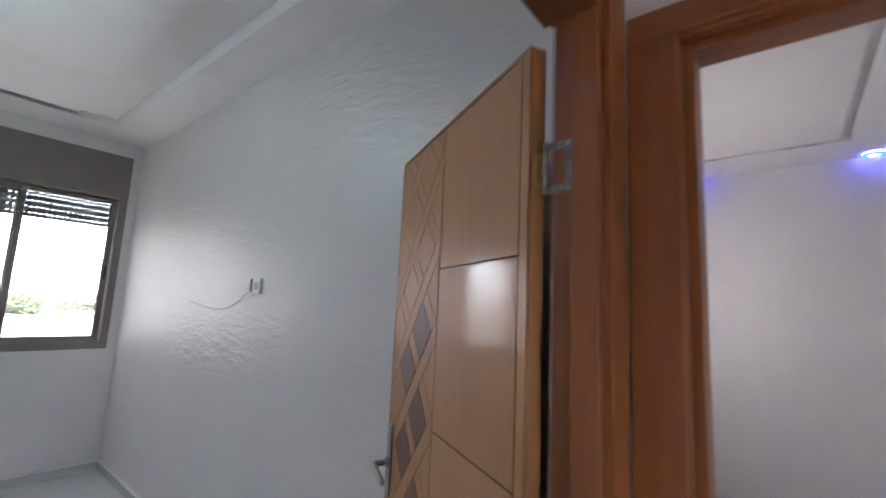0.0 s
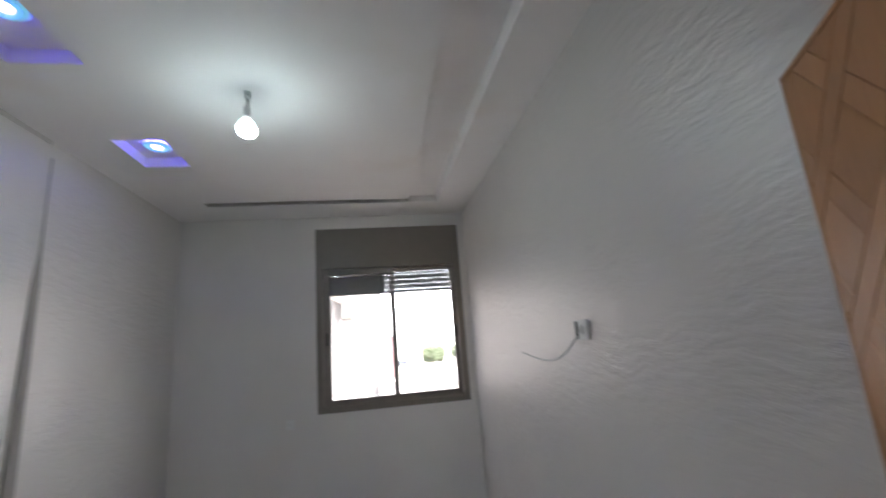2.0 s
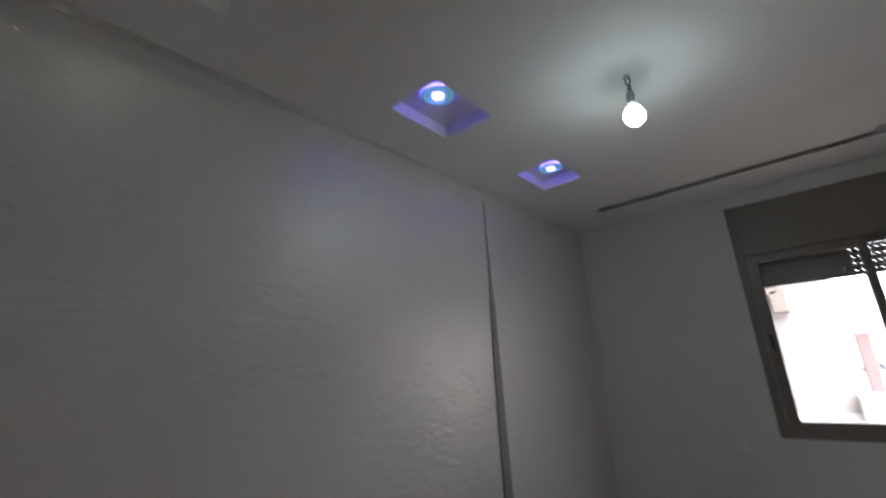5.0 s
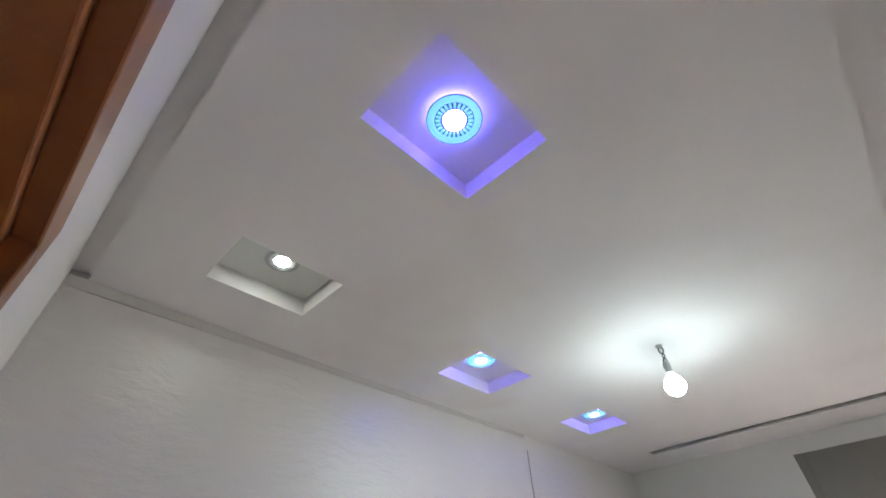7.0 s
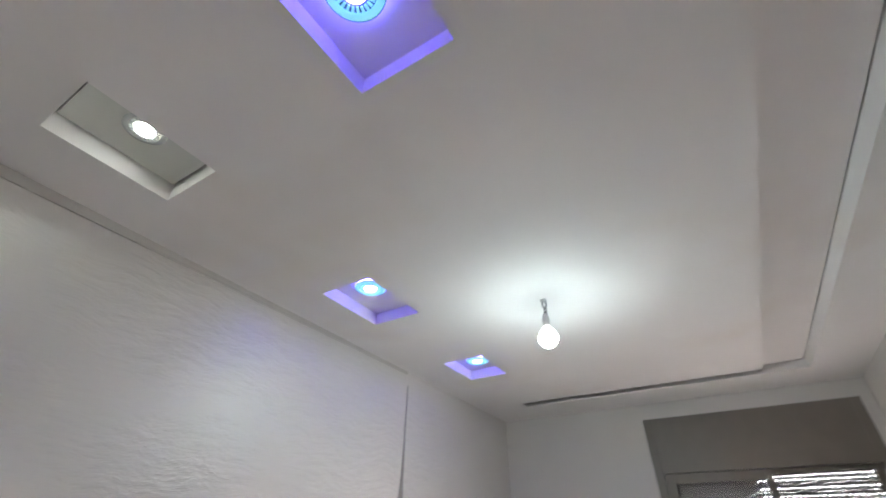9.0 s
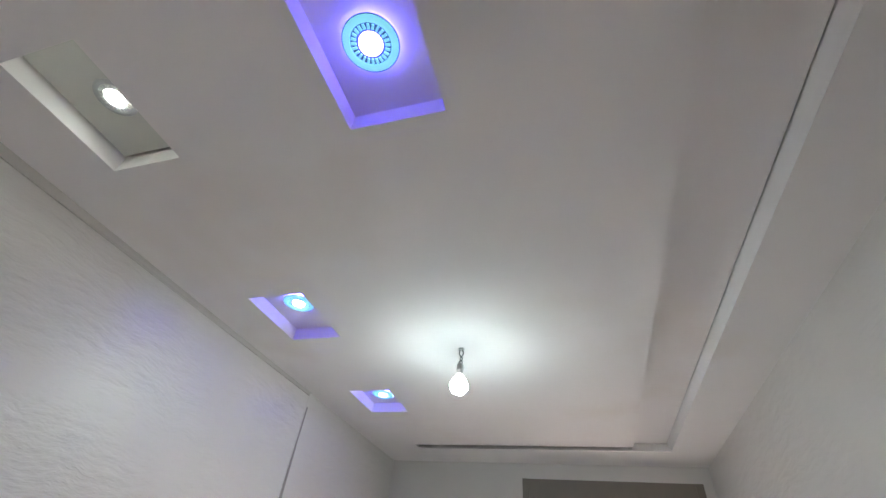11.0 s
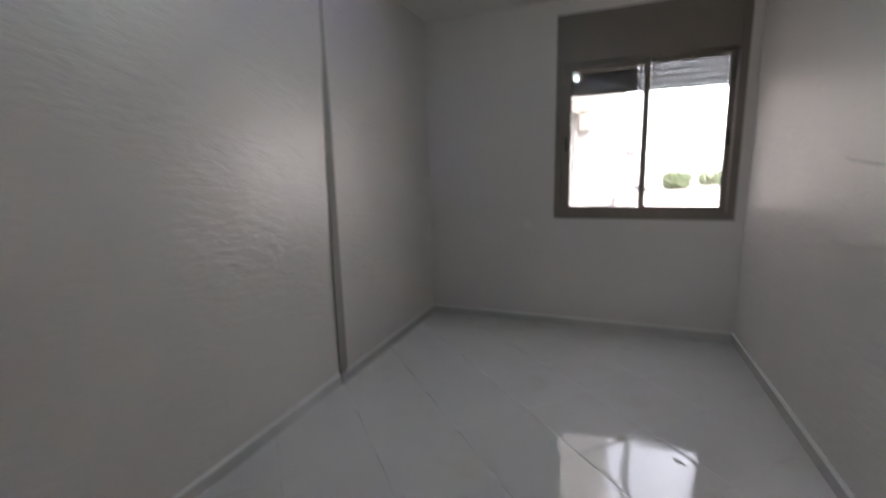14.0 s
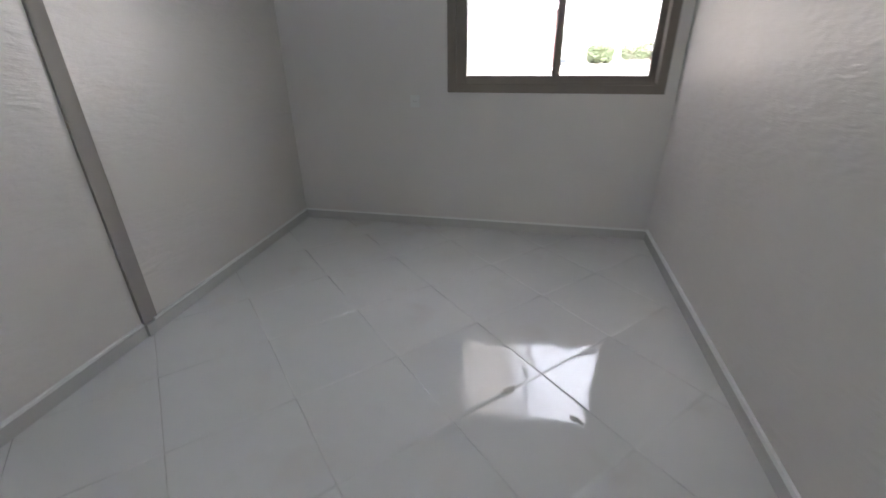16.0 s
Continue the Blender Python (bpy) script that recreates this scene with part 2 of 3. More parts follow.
        if inside(a):
            out.append(a)
        if inside(a) != inside(b):
            out.append(cross(a, b))
    return out


def clip_rect(poly, x0, x1, y0, y1):
    """A convex outline cut to a rectangle."""
    def at(axis, v):
        def cross(a, b):
            t = (v - a[axis]) / (b[axis] - a[axis])
            return tuple(a[k] + t * (b[k] - a[k]) for k in range(2))
        return cross
    for axis, v, sign in ((0, x0, 1), (0, x1, -1), (1, y0, 1), (1, y1, -1)):
        if len(poly) < 3:
            return []
        poly = clip(poly, lambda p: sign * (p[axis] - v) > 0, at(axis, v))
    return poly


def area(poly):
    return 0.5 * abs(sum(a[0] * b[1] - b[0] * a[1] for a, b in zip(poly, poly[1:] + poly[:1])))


# ---- large structure: the bedroom ----
# the wall beside the lamps leans back a little up to the joint strip, then stands straight
STEP = -1.579
bm = bmesh.new()
prism(bm, [(-0.30, YH, -0.1), (-0.014, YH, -0.1), (-0.014, STEP - 0.010, -0.1), (-0.30, STEP - 0.010, -0.1)],
      [(-0.30, YH, 3.19), (0.003, YH, 3.19), (0.003, STEP - 0.004, 3.19), (-0.30, STEP - 0.004, 3.19)])
structure("wall_west", bm, PEARL, "pearly off-white textured painted plaster wall", "wall")
bm = bmesh.new()
prism(bm, [(-0.30, STEP - 0.010, -0.1), (-0.014, STEP - 0.010, -0.1), (0.0, STEP, -0.1), (0.0, 0.25, -0.1), (-0.30, 0.25, -0.1)],
      [(-0.30, STEP - 0.004, 3.19), (0.001, STEP - 0.004, 3.19), (0.0, STEP, 3.19), (0.0, 0.25, 3.19), (-0.30, 0.25, 3.19)])
structure("wall_west_2", bm, PEARL, "pearly off-white painted wall beyond a filled plaster joint", "wall")

bm = bmesh.new()
box(bm, W, 2.76, YH, 0.25, -0.1, 3.19)
structure("wall_east", bm, PEARL, "pearly off-white textured painted plaster wall", "wall")

WX0, WX1, WZ0, WZ1 = 1.180, 2.537, 0.974, 2.632   # window opening
bm = bmesh.new()
box(bm, 0, WX0, 0, 0.25, -0.1, 3.19)
box(bm, WX1, W, 0, 0.25, -0.1, 3.19)
box(bm, WX0, WX1, 0, 0.25, -0.1, WZ0)
box(bm, WX0, WX1, 0, 0.25, WZ1, 3.19)
structure("wall_north", bm, PEARL_FLAT, "off-white smooth painted wall around the window", "wall")

HX = 2.300                                         # hall wall with the second doorway
DX0, DX1, DZ = 1.285, 2.206, 2.065                # doorway in the back wall
bm = bmesh.new()
box(bm, 0.003, DX0, YH, YB, -0.1, 3.19)
box(bm, DX1, W, YH, YB, -0.1, 3.19)
box(bm, DX0, DX1, YH, YB, DZ, 3.19)
structure("wall_south", bm, PEARL_FLAT, "off-white painted wall with the doorway", "wall")

POCKETS = {"vent": (0.306, 0.578, -3.812, -3.436), "near": (1.166, 1.448, -3.800, -3.412),
           "middle": (0.292, 0.574, -2.675, -2.280), "far": (0.300, 0.572, -1.600, -1.228)}
DEPTH = 0.064
GAP = 0.009       # slot added round the white lamp's pocket board, for shade along its edges


def ceiling_height(x, y):
    for key, (x0, x1, y0, y1) in POCKETS.items():
        if x0 < x < x1 and y0 < y < y1:
            gap = key == "vent" and min(x - x0, x1 - x, y - y0, y1 - y) < GAP
            return H + DEPTH + (0.04 if gap else 0.0)
    if y < -4.092:
        return H + 0.03
    if 2.284 < x < 2.290 and y < -0.392:
        return H + 0.105
    if 2.045 < x < 2.306 and y < -0.392:
        return H + 0.055
    if 0.37 < x < 2.045 and -0.486 < y < -0.392:
        return H + 0.24
    return H


def stepped_ceiling(x_cuts, y_cuts, height, top, hollow=None):
    bm = bmesh.new()
    nx, ny = len(x_cuts) - 1, len(y_cuts) - 1
    z = [[height((x_cuts[i] + x_cuts[i + 1]) / 2, (y_cuts[j] + y_cuts[j + 1]) / 2) for j in range(ny)] for i in range(nx)]

    def quad(*p):
        bm.faces.new([bm.verts.new(q) for q in p])
    for i in range(nx):
        for j in range(ny):
            x0, x1, y0, y1, h = x_cuts[i], x_cuts[i + 1], y_cuts[j], y_cuts[j + 1], z[i][j]
            quad((x0, y1, h), (x1, y1, h), (x1, y0, h), (x0, y0, h))
            if i + 1 < nx and z[i + 1][j] != h:
                k = z[i + 1][j]
                quad((x1, y0, h), (x1, y1, h), (x1, y1, k), (x1, y0, k))
            if j + 1 < ny and z[i][j + 1] != h:
                k = z[i][j + 1]
                if hollow and abs(y1 - hollow[0]) < 1e-4 and hollow[2] < x0 + 1e-4 and x1 - 1e-4 < hollow[3]:
                    yb = hollow[1]
                    quad((x1, y1, k), (x0, y1, k), (x0, y1, k + 0.011), (x1, y1, k + 0.011))
                    quad((x0, y1, k + 0.011), (x0, yb, k + 0.011), (x1, yb, k + 0.011), (x1, y1, k + 0.011))
                    quad((x0, yb, k + 0.011), (x0, yb, h), (x1, yb, h), (x1, yb, k + 0.011))
                    quad((x0, y1, h), (x0, yb, h), (x1, yb, h), (x1, y1, h))
                    continue
                quad((x1, y1, h), (x0, y1, h), (x0, y1, k), (x1, y1, k))
    x0, x1, y0, y1 = x_cuts[0], x_cuts[-1], y_cuts[0], y_cuts[-1]
    box(bm, x0, x1, y0, y1, top, top + 0.1)
    bmesh.ops.remove_doubles(bm, verts=bm.verts[:], dist=1e-5)
    return bm


xs = sorted({-0.04, W, 2.045, 2.284, 2.290, 2.306, 0.37, *(v for p in POCKETS.values() for v in p[:2]), POCKETS["vent"][0] + GAP, POCKETS["vent"][1] - GAP})
ys = sorted({YB, 0.0, -4.092, -0.486, -0.392, *(v for p in POCKETS.values() for v in p[2:]), POCKETS["vent"][2] + GAP, POCKETS["vent"][3] - GAP})
bm = stepped_ceiling(xs, ys, ceiling_height, H + 0.28, (-0.392, -0.06, 0.37, 2.045))
# the long groove's border runs slightly askew to the wall
SKEW = 0.012
for v in bm.verts:
    if 2.28 < v.co.x < 2.31 and v.co.z < H + 0.2:
        v.co.x += SKEW * max(0.0, -0.392 - v.co.y)
structure("ceiling", bm, CEIL, "white plaster ceiling with a recessed groove and lamp pockets", "ceiling")

# panel added in the white lamp's pocket; its darker grey-green stands for shade
BOARD = make_plaster("shaded_pocket_board", (0.67, 0.67, 0.615))
x0, x1, y0, y1 = POCKETS["vent"]
bm = bmesh.new()
box(bm, x0 + GAP + 0.002, x1 - GAP - 0.002, y0 + GAP + 0.002, y1 - GAP - 0.002, H + DEPTH - 0.003, H + DEPTH + 0.01)
structure("trim_9", bm, BOARD, "added grey-green panel in a shade tone inside a ceiling pocket", "trim")

# sloping plaster lip of the long groove
bm = bmesh.new()
prism(bm, [(2.3065, -4.092, H), (2.290, -4.092, H + 0.0545), (2.3065, -4.092, H + 0.0545)], [(2.3065, -0.392, H), (2.290, -0.392, H + 0.0545), (2.3065, -0.392, H + 0.0545)])
for v in bm.verts:
    v.co.x += SKEW * max(0.0, -0.392 - v.co.y)
structure("trim_8", bm, CEIL, "sloping white plaster lip of the ceiling groove", "trim")

# plaster strip under the ceiling along the lamp wall; taupe stands for its shadow
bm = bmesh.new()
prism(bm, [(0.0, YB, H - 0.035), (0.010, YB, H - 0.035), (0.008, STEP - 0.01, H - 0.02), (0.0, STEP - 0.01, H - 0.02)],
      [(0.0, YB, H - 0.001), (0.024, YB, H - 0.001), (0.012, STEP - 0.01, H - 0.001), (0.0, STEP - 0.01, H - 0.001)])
structure("trim", bm, BEAD, "thin uneven plaster bead in a shadow tone under the ceiling", "trim")

bm = bmesh.new()
box(bm, -0.05, W, YH - 0.01, 0.0, -0.15, -0.004)
floor = structure("floor", bm, GROUT, "glossy white tiled floor laid diagonally with thin joints", "floor")


def skirting(name, runs, label):
    ob = None
    bm = bmesh.new()
    for x0, x1, y0, y1 in runs:
        box(bm, x0, x1, y0, y1, 0.0, 0.062)
    ob = structure(name, bm, SKIRT, label, "baseboard", 0.0015)
    return ob


skirting("baseboard", [(-0.012, 0.003, YB, STEP - 0.050)], "grey-white glossy tile skirting along the wall")
skirting("baseboard_2", [(0.0, 0.014, STEP + 0.006, -0.014)], "grey-white glossy tile skirting along the wall")
skirting("baseboard_3", [(W - 0.014, W, YB, -0.014)], "grey-white glossy tile skirting along the wall")
skirting("baseboard_4", [(0.0, W, -0.014, 0.0)], "grey-white glossy tile skirting under the window")
skirting("baseboard_5", [(0.0, DX0 - 0.06, YB, YB + 0.014), (DX1 + 0.06, W - 0.014, YB, YB + 0.014)], "grey-white tile skirting beside the doorway")
# white filler on top of the skirting
for name, x0, x1, y0, y1 in (("trim_2", -0.014, 0.001, YB, STEP - 0.05), ("trim_3", 0.0, 0.012, STEP + 0.006, -0.012),
                             ("trim_4", W - 0.012, W, YB, -0.012), ("trim_5", 0.012, W - 0.012, -0.010, 0.0)):
    bm = bmesh.new()
    box(bm, x0, x1, y0, y1, 0.062, 0.084 if name == "trim_4" else 0.076)
    structure(name, bm, CAULK, "white filler bead on top of the skirting", "trim", 0.002)
# cut end of the skirting at the joint
bm = bmesh.new()
box(bm, -0.012, 0.017, STEP - 0.048, STEP + 0.004, 0.0, 0.066)
structure("trim_6", bm, SOCKET, "small grey skirting end piece at the wall joint", "trim", 0.002)
# the filled joint: a dull strip that narrows to a crack near the ceiling
bm = bmesh.new()
edge = ((0.066, -0.047, 0.030), (0.9, -0.050, 0.026), (1.6, -0.036, 0.027), (1.95, -0.024, 0.026), (2.12, -0.002, 0.016), (2.45, 0.002, 0.012), (2.66, 0.008, 0.014))
rings = []
for z, a, b in edge:
    rings.append([bm.verts.new(q) for q in ((-0.02, STEP + a, z), (0.0035, STEP + a, z), (0.0045, STEP + b, z), (-0.02, STEP + b, z))])
for a, b in zip(rings, rings[1:]):
    for k in range(4):
        bm.faces.new((a[k], a[(k + 1) % 4], b[(k + 1) % 4], b[k]))
bm.faces.new(rings[0])
bm.faces.new(rings[-1])
structure("trim_7", bm, FILLER, "dull taupe filled joint strip in the wall", "trim")

# ---- the hall and the next room ----
bm = bmesh.new()
box(bm, 0.45, 2.36, -6.5, YH, 2.60, 3.19)
structure("ceiling_2", bm, CEIL, "white plaster hall ceiling", "ceiling")
bm = bmesh.new()
box(bm, 0.45, 6.1, -6.5, YH - 0.01, -0.15, 0.0)
box(bm, 2.76, 6.1, YH - 0.01, -3.1, -0.15, 0.0)
structure("floor_2", bm, TILE, "glossy pale tiled floor of hall and next room", "floor")
bm = bmesh.new()
box(bm, 0.30, 0.45, -6.65, YH, -0.1, 3.19)
structure("wall_hall_west", bm, PEARL_FLAT, "off-white painted hall wall", "wall")
# the small opening is added, out of view, to let daylight into the hall
bm = bmesh.new()
box(bm, 0.30, 1.00, -6.65, -6.5, -0.1, 3.19)
box(bm, 1.00, 1.60, -6.65, -6.5, -0.1, 1.2)
box(bm, 1.00, 1.60, -6.65, -6.5, 1.72, 3.19)
box(bm, 1.60, 6.25, -6.65, -6.5, -0.1, 3.19)
structure("wall_hall_south", bm, PEARL_FLAT, "off-white painted wall closing hall and room, with an added opening", "wall")

RY0, RY1, RZ = -5.26, -4.348, 1.999
bm = bmesh.new()
box(bm, HX, 2.42, RY1, YH, -0.1, 3.19)
box(bm, HX, 2.42, RY0, RY1, RZ, 3.19)
box(bm, HX, 2.42, -6.5, RY0, -0.1, 3.19)
structure("wall_hall_east", bm, PEARL_FLAT, "off-white painted hall wall with a second doorway", "wall")
bm = bmesh.new()
box(bm, 5.92, 6.1, -6.5, -3.1, -0.1, 3.19)
structure("wall_room_east", bm, PEARL_FLAT, "pale painted wall washed with violet lamp light", "wall")
# unseen wall; its opening is added so that daylight reaches the next room
bm = bmesh.new()
box(bm, 2.76, 4.0, -3.1, -2.95, -0.1, 3.19)
box(bm, 4.0, 5.1, -3.1, -2.95, -0.1, 1.35)
box(bm, 4.0, 5.1, -3.1, -2.95, 2.0, 3.19)
box(bm, 5.1, 6.1, -3.1, -2.95, -0.1, 3.19)
structure("wall_room_north", bm, PEARL_FLAT, "off-white painted wall of the next room with an added opening", "wall")
bm = stepped_ceiling([2.76, 3.1, 5.40, 5.46, 5.92], [-6.5, -4.90, -4.84, YH, -3.3, -3.1],
                     lambda x, y: H + 0.05 if (5.40 < x < 5.46 and -4.90 < y < -3.3) or (-4.90 < y < -4.84 and 3.1 < x < 5.46) else H, H + 0.12)
box(bm, 2.42, 2.76, -6.5, YH, H, H + 0.2)
structure("ceiling_3", bm, CEIL, "white plaster ceiling with a narrow recessed groove", "ceiling")


# ---- door frames ----
def bm_box(*v):
    bm = bmesh.new()
    box(bm, *v)
    return bm


door_frame = tagged(new("door_frame"), "varnished red-brown wooden door frame of the bedroom", "door frame", "", "structure")
JX0, JX1 = 1.300, 2.188
JY = -4.160       # room-side end of the jambs
part("jamb", bm_box(DX0, JX0, YH - 0.002, YB + 0.004, 0, 2.05), FRAME_WOOD, door_frame, bevel=0.002)
part("jamb", bm_box(JX1, DX1, YH - 0.002, JY, 0, 2.05), FRAME_WOOD, door_frame, bevel=0.002)
part("head", bm_box(DX0, DX1, YH - 0.002, YB + 0.004, 2.035, DZ), FRAME_WOOD, door_frame, bevel=0.002)
part("stop", bm_box(JX1 - 0.021, JX1, YH + 0.002, -4.203, 0, 2.021), FRAME_WOOD, door_frame, bevel=0.002)
part("stop", bm_box(JX0, JX0 + 0.014, YH + 0.002, -4.205, 0, 2.021), FRAME_WOOD, door_frame, bevel=0.002)
part("stop", bm_box(JX0, JX1, YH + 0.002, -4.205, 2.021, 2.035), FRAME_WOOD, door_frame, bevel=0.002)
for y0, y1, rim in ((YB + 0.004, YB + 0.024, JX1 + 0.020), (YH - 0.014, YH - 0.002, HX - 0.020)):
    part("casing", bm_box(JX0 - 0.060, JX0 - 0.004, y0, y1, 0, 2.045), FRAME_WOOD, door_frame, bevel=0.002)
    part("casing", bm_box(JX0 - 0.060, rim, y0, y1, 2.045, 2.10), FRAME_WOOD, door_frame, bevel=0.002)
part("casing", bm_box(JX1 + 0.022, JX1 + 0.066, YB, YB + 0.005, 0, 2.045), FRAME_WOOD, door_frame, bevel=0.002)
part("casing", bm_box(JX1 + 0.002, HX - 0.020, YH - 0.014, YH - 0.002, 0, 2.045), FRAME_WOOD, door_frame, bevel=0.002)

frame_2 = tagged(new("door_frame_2"), "varnished red-brown wooden frame of the next doorway", "door frame", "", "structure")
part("jamb", bm_box(HX - 0.002, 2.425, RY1 - 0.016, RY1, 0, 1.982), FRAME_WOOD, frame_2, bevel=0.002)
part("jamb", bm_box(HX - 0.002, 2.425, RY0, RY0 + 0.016, 0, 1.982), FRAME_WOOD, frame_2, bevel=0.002)
part("head", bm_box(HX - 0.002, 2.425, RY0, RY1, 1.982, RZ), FRAME_WOOD, frame_2, bevel=0.002)
part("stop", bm_box(HX + 0.025, 2.40, RY1 - 0.036, RY1 - 0.016, 0, 1.962), FRAME_WOOD, frame_2, bevel=0.002)
part("stop", bm_box(HX + 0.025, 2.40, RY0 + 0.016, RY1 - 0.016, 1.962, 1.982), FRAME_WOOD, frame_2, bevel=0.002)
part("casing", bm_box(HX - 0.016, HX - 0.002, RY1 - 0.012, YH - 0.015, 0, 1.990), FRAME_WOOD, frame_2, bevel=0.003)
part("casing", bm_box(HX - 0.016, HX - 0.002, RY0 - 0.055, RY0 + 0.008, 0, 1.990), FRAME_WOOD, frame_2, bevel=0.003)
part("casing", bm_box(HX - 0.016, HX - 0.002, RY0 - 0.055, YH - 0.015, 1.990, 2.05), FRAME_WOOD, frame_2, bevel=0.003)

# ---- the open bedroom door ----
# local x runs from the hinges to the lock, local y out of the back, local -y faces the doorway when open
LEAF, TOP = 0.862, 1.992
door = tagged(new("door_1"), "open varnished orange-brown wooden door with dark diamond inlays", "door", "", "structure")
door.matrix_basis = Matrix.Translation((2.174, -4.116, 0)) @ Matrix.Rotation(math.atan2(0.744, 0.404), 4, "Z")
part("core", bm_box(0.0, LEAF, -0.036, -0.003, 0.008, TOP), WOOD, door, bevel=0.002)
# beds show through the gaps as painted groove shade
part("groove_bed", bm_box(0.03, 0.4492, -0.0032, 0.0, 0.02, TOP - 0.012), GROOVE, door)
part("groove_bed", bm_box(0.4492, LEAF - 0.012, -0.0032, 0.0008, 0.02, TOP - 0.012), LATTICE, door)
FRONT = 0.003


def plate(name, poly, mat, label=""):
    """A thin facing piece on the leaf, from an outline in (along, up)."""
    bm = bmesh.new()
    if sum(a[0] * b[1] - b[0] * a[1] for a, b in zip(poly, poly[1:] + poly[:1])) < 0:
        poly = poly[::-1]
    prism(bm, [(p[0], 0.0, p[1]) for p in poly], [(p[0], FRONT, p[1]) for p in poly])
    return part(name, bm, mat, door, label)


def rect(u0, u1, z0, z1):
    return [(u0, z0), (u1, z0), (u1, z1), (u0, z1)]


G = 0.0022
plate("edge_strip", rect(0.0, 0.030 - G, 0.008, TOP), WOOD)
plate("edge_strip", rect(0.030, LEAF, TOP - 0.012 + G, TOP), WOOD)
levels = [0.02, 0.21, 0.66, 1.108, 1.556, TOP - 0.012]
for a, b in zip(levels, levels[1:]):
    plate("panel", rect(0.030 + G, 0.447 - G, a + G, b - G), WOOD)
plate("edge_strip", rect(LEAF - 0.012, LEAF, 0.008, TOP - 0.012), WOOD)
# lattice of diamonds: two families of slanting bands
K, PITCH, CELL = 1.1, 0.257, 0.185
U0, U1, Z0, Z1 = 0.447 + G, LEAF - 0.012 - G, 0.02, TOP - 0.012 - G


def from_bands(a, b):
    return ((b - a) / (2 * K), (a + b) / 2)


for i in range(-10, 10):
    for j in range(-10, 10):
        a0, b0 = 0.648 + PITCH * i, 1.908 + PITCH * j
        for kind, a1, a2, b1, b2 in (("lozenge", a0, a0 + CELL, b0, b0 + CELL),
                                     ("slanting_strip", a0 + CELL, a0 + PITCH, b0, b0 + CELL),
                                     ("cross_strip", a0, a0 + PITCH, b0 + CELL, b0 + PITCH)):
            g = 0.0 if kind == "cross_strip" else 0.0018
            poly = [from_bands(a1 + g, b1 + G), from_bands(a1 + g, b2 - G), from_bands(a2 - g, b2 - G), from_bands(a2 - g, b1 + G)]
            zc = (a1 + a2 + b1 + b2) / 4
            uc = (b1 + b2 - a1 - a2) / (4 * K)
            poly = clip_rect(poly, U0, U1, Z0, Z1)
            if len(poly) > 2 and area(poly) > 2e-5:
                inlaid = kind == "lozenge" and 0.45 < zc < 1.45 and 0.5 < uc < 0.76
                plate("diamond_inlay" if inlaid else kind, poly, DARK_WOOD if inlaid else WOOD, "dark brown diamond inlay" if inlaid else "")

# lock plate and lever, both on the face that shows
handle = new("door_handle")
handle.parent = door
tagged(handle, "brushed steel lever handle on a long plate")
part("backplate", bm_box(0.800, 0.842, FRONT, FRONT + 0.009, 0.80, 1.035), STEEL, handle, bevel=0.003)
bm = bmesh.new()
tube(bm, curve_points([(0.821, FRONT + 0.006, 0.905), (0.821, 0.045, 0.905), (0.815, 0.060, 0.906), (0.790, 0.064, 0.904), (0.745, 0.062, 0.893), (0.712, 0.058, 0.880)]), 0.0095, 12)
part("lever", bm, STEEL, handle, smooth=True)
bm = bmesh.new()
lathe(bm, [(0.0, 0.0), (0.017, 0.0), (0.017, 0.008), (0.012, 0.012), (0.0, 0.012)], 20,
      Matrix.Translation((0.821, FRONT + 0.008, 0.905)) @ Matrix.Rotation(radians(-90), 4, "X"))
part("rosette", bm, STEEL, handle, smooth=False)

for z in (1.725, 1.02, 0.28):
    hinge = new("hinge")
    hinge.parent = door
    inv = door.matrix_basis.inverted()
    hinge.matrix_parent_inverse = inv
    tagged(hinge, "grey steel and brass butt hinge")
    h = bmesh.new()
    for z0, z1, y1 in ((z - 0.052, z - 0.036, -4.150), (z + 0.036, z + 0.052, -4.150), (z - 0.036, z + 0.036, -4.184)):
        box(h, 2.1850, 2.1878, -4.199, y1, z0, z1)
    part("hinge_leaf", h, HINGE, hinge, "grey steel hinge flap")
    for dz in (-0.044, 0.044):
        h = bmesh.new()
        lathe(h, [(0.0, 0.0), (0.0045, 0.0), (0.003, 0.0018), (0.0, 0.002)], 12, Matrix.Translation((2.1850, -4.190, z + dz)) @ Matrix.Rotation(radians(-90), 4, "Y"))
        part("screw", h, STEEL, hinge)
    h = bmesh.new()
    lathe(h, [(0.0, z - 0.052), (0.0055, z - 0.052), (0.0055, z - 0.018), (0.0062, z - 0.017), (0.0062, z + 0.017),
              (0.0055, z + 0.018), (0.0055, z + 0.052), (0.0, z + 0.056)], 14, Matrix.Translation((2.1830, -4.146, 0)))
    part("hinge_pin", h, HINGE, hinge)
    # flap let into the door's edge
    h = bmesh.new()
    box(h, -0.0025, 0.0005, -0.034, -0.014, z - 0.034, z + 0.036)
    brass_flap = part("hinge_plate", h, BRASS, hinge, "worn brass hinge plate")
    brass_flap.matrix_parent_inverse = door.matrix_basis.copy()
    for dz in (-0.02, 0.0, 0.022):
        h = bmesh.new()
        lathe(h, [(0.0, 0.0), (0.0045, 0.0), (0.003, 0.0018), (0.0, 0.002)], 12, Matrix.Translation((-0.0025, -0.024, z + dz)) @ Matrix.Rotation(radians(-90), 4, "Y"))
        screw = part("screw", h, BRASS, hinge)
        screw.matrix_parent_inverse = door.matrix_basis.copy()

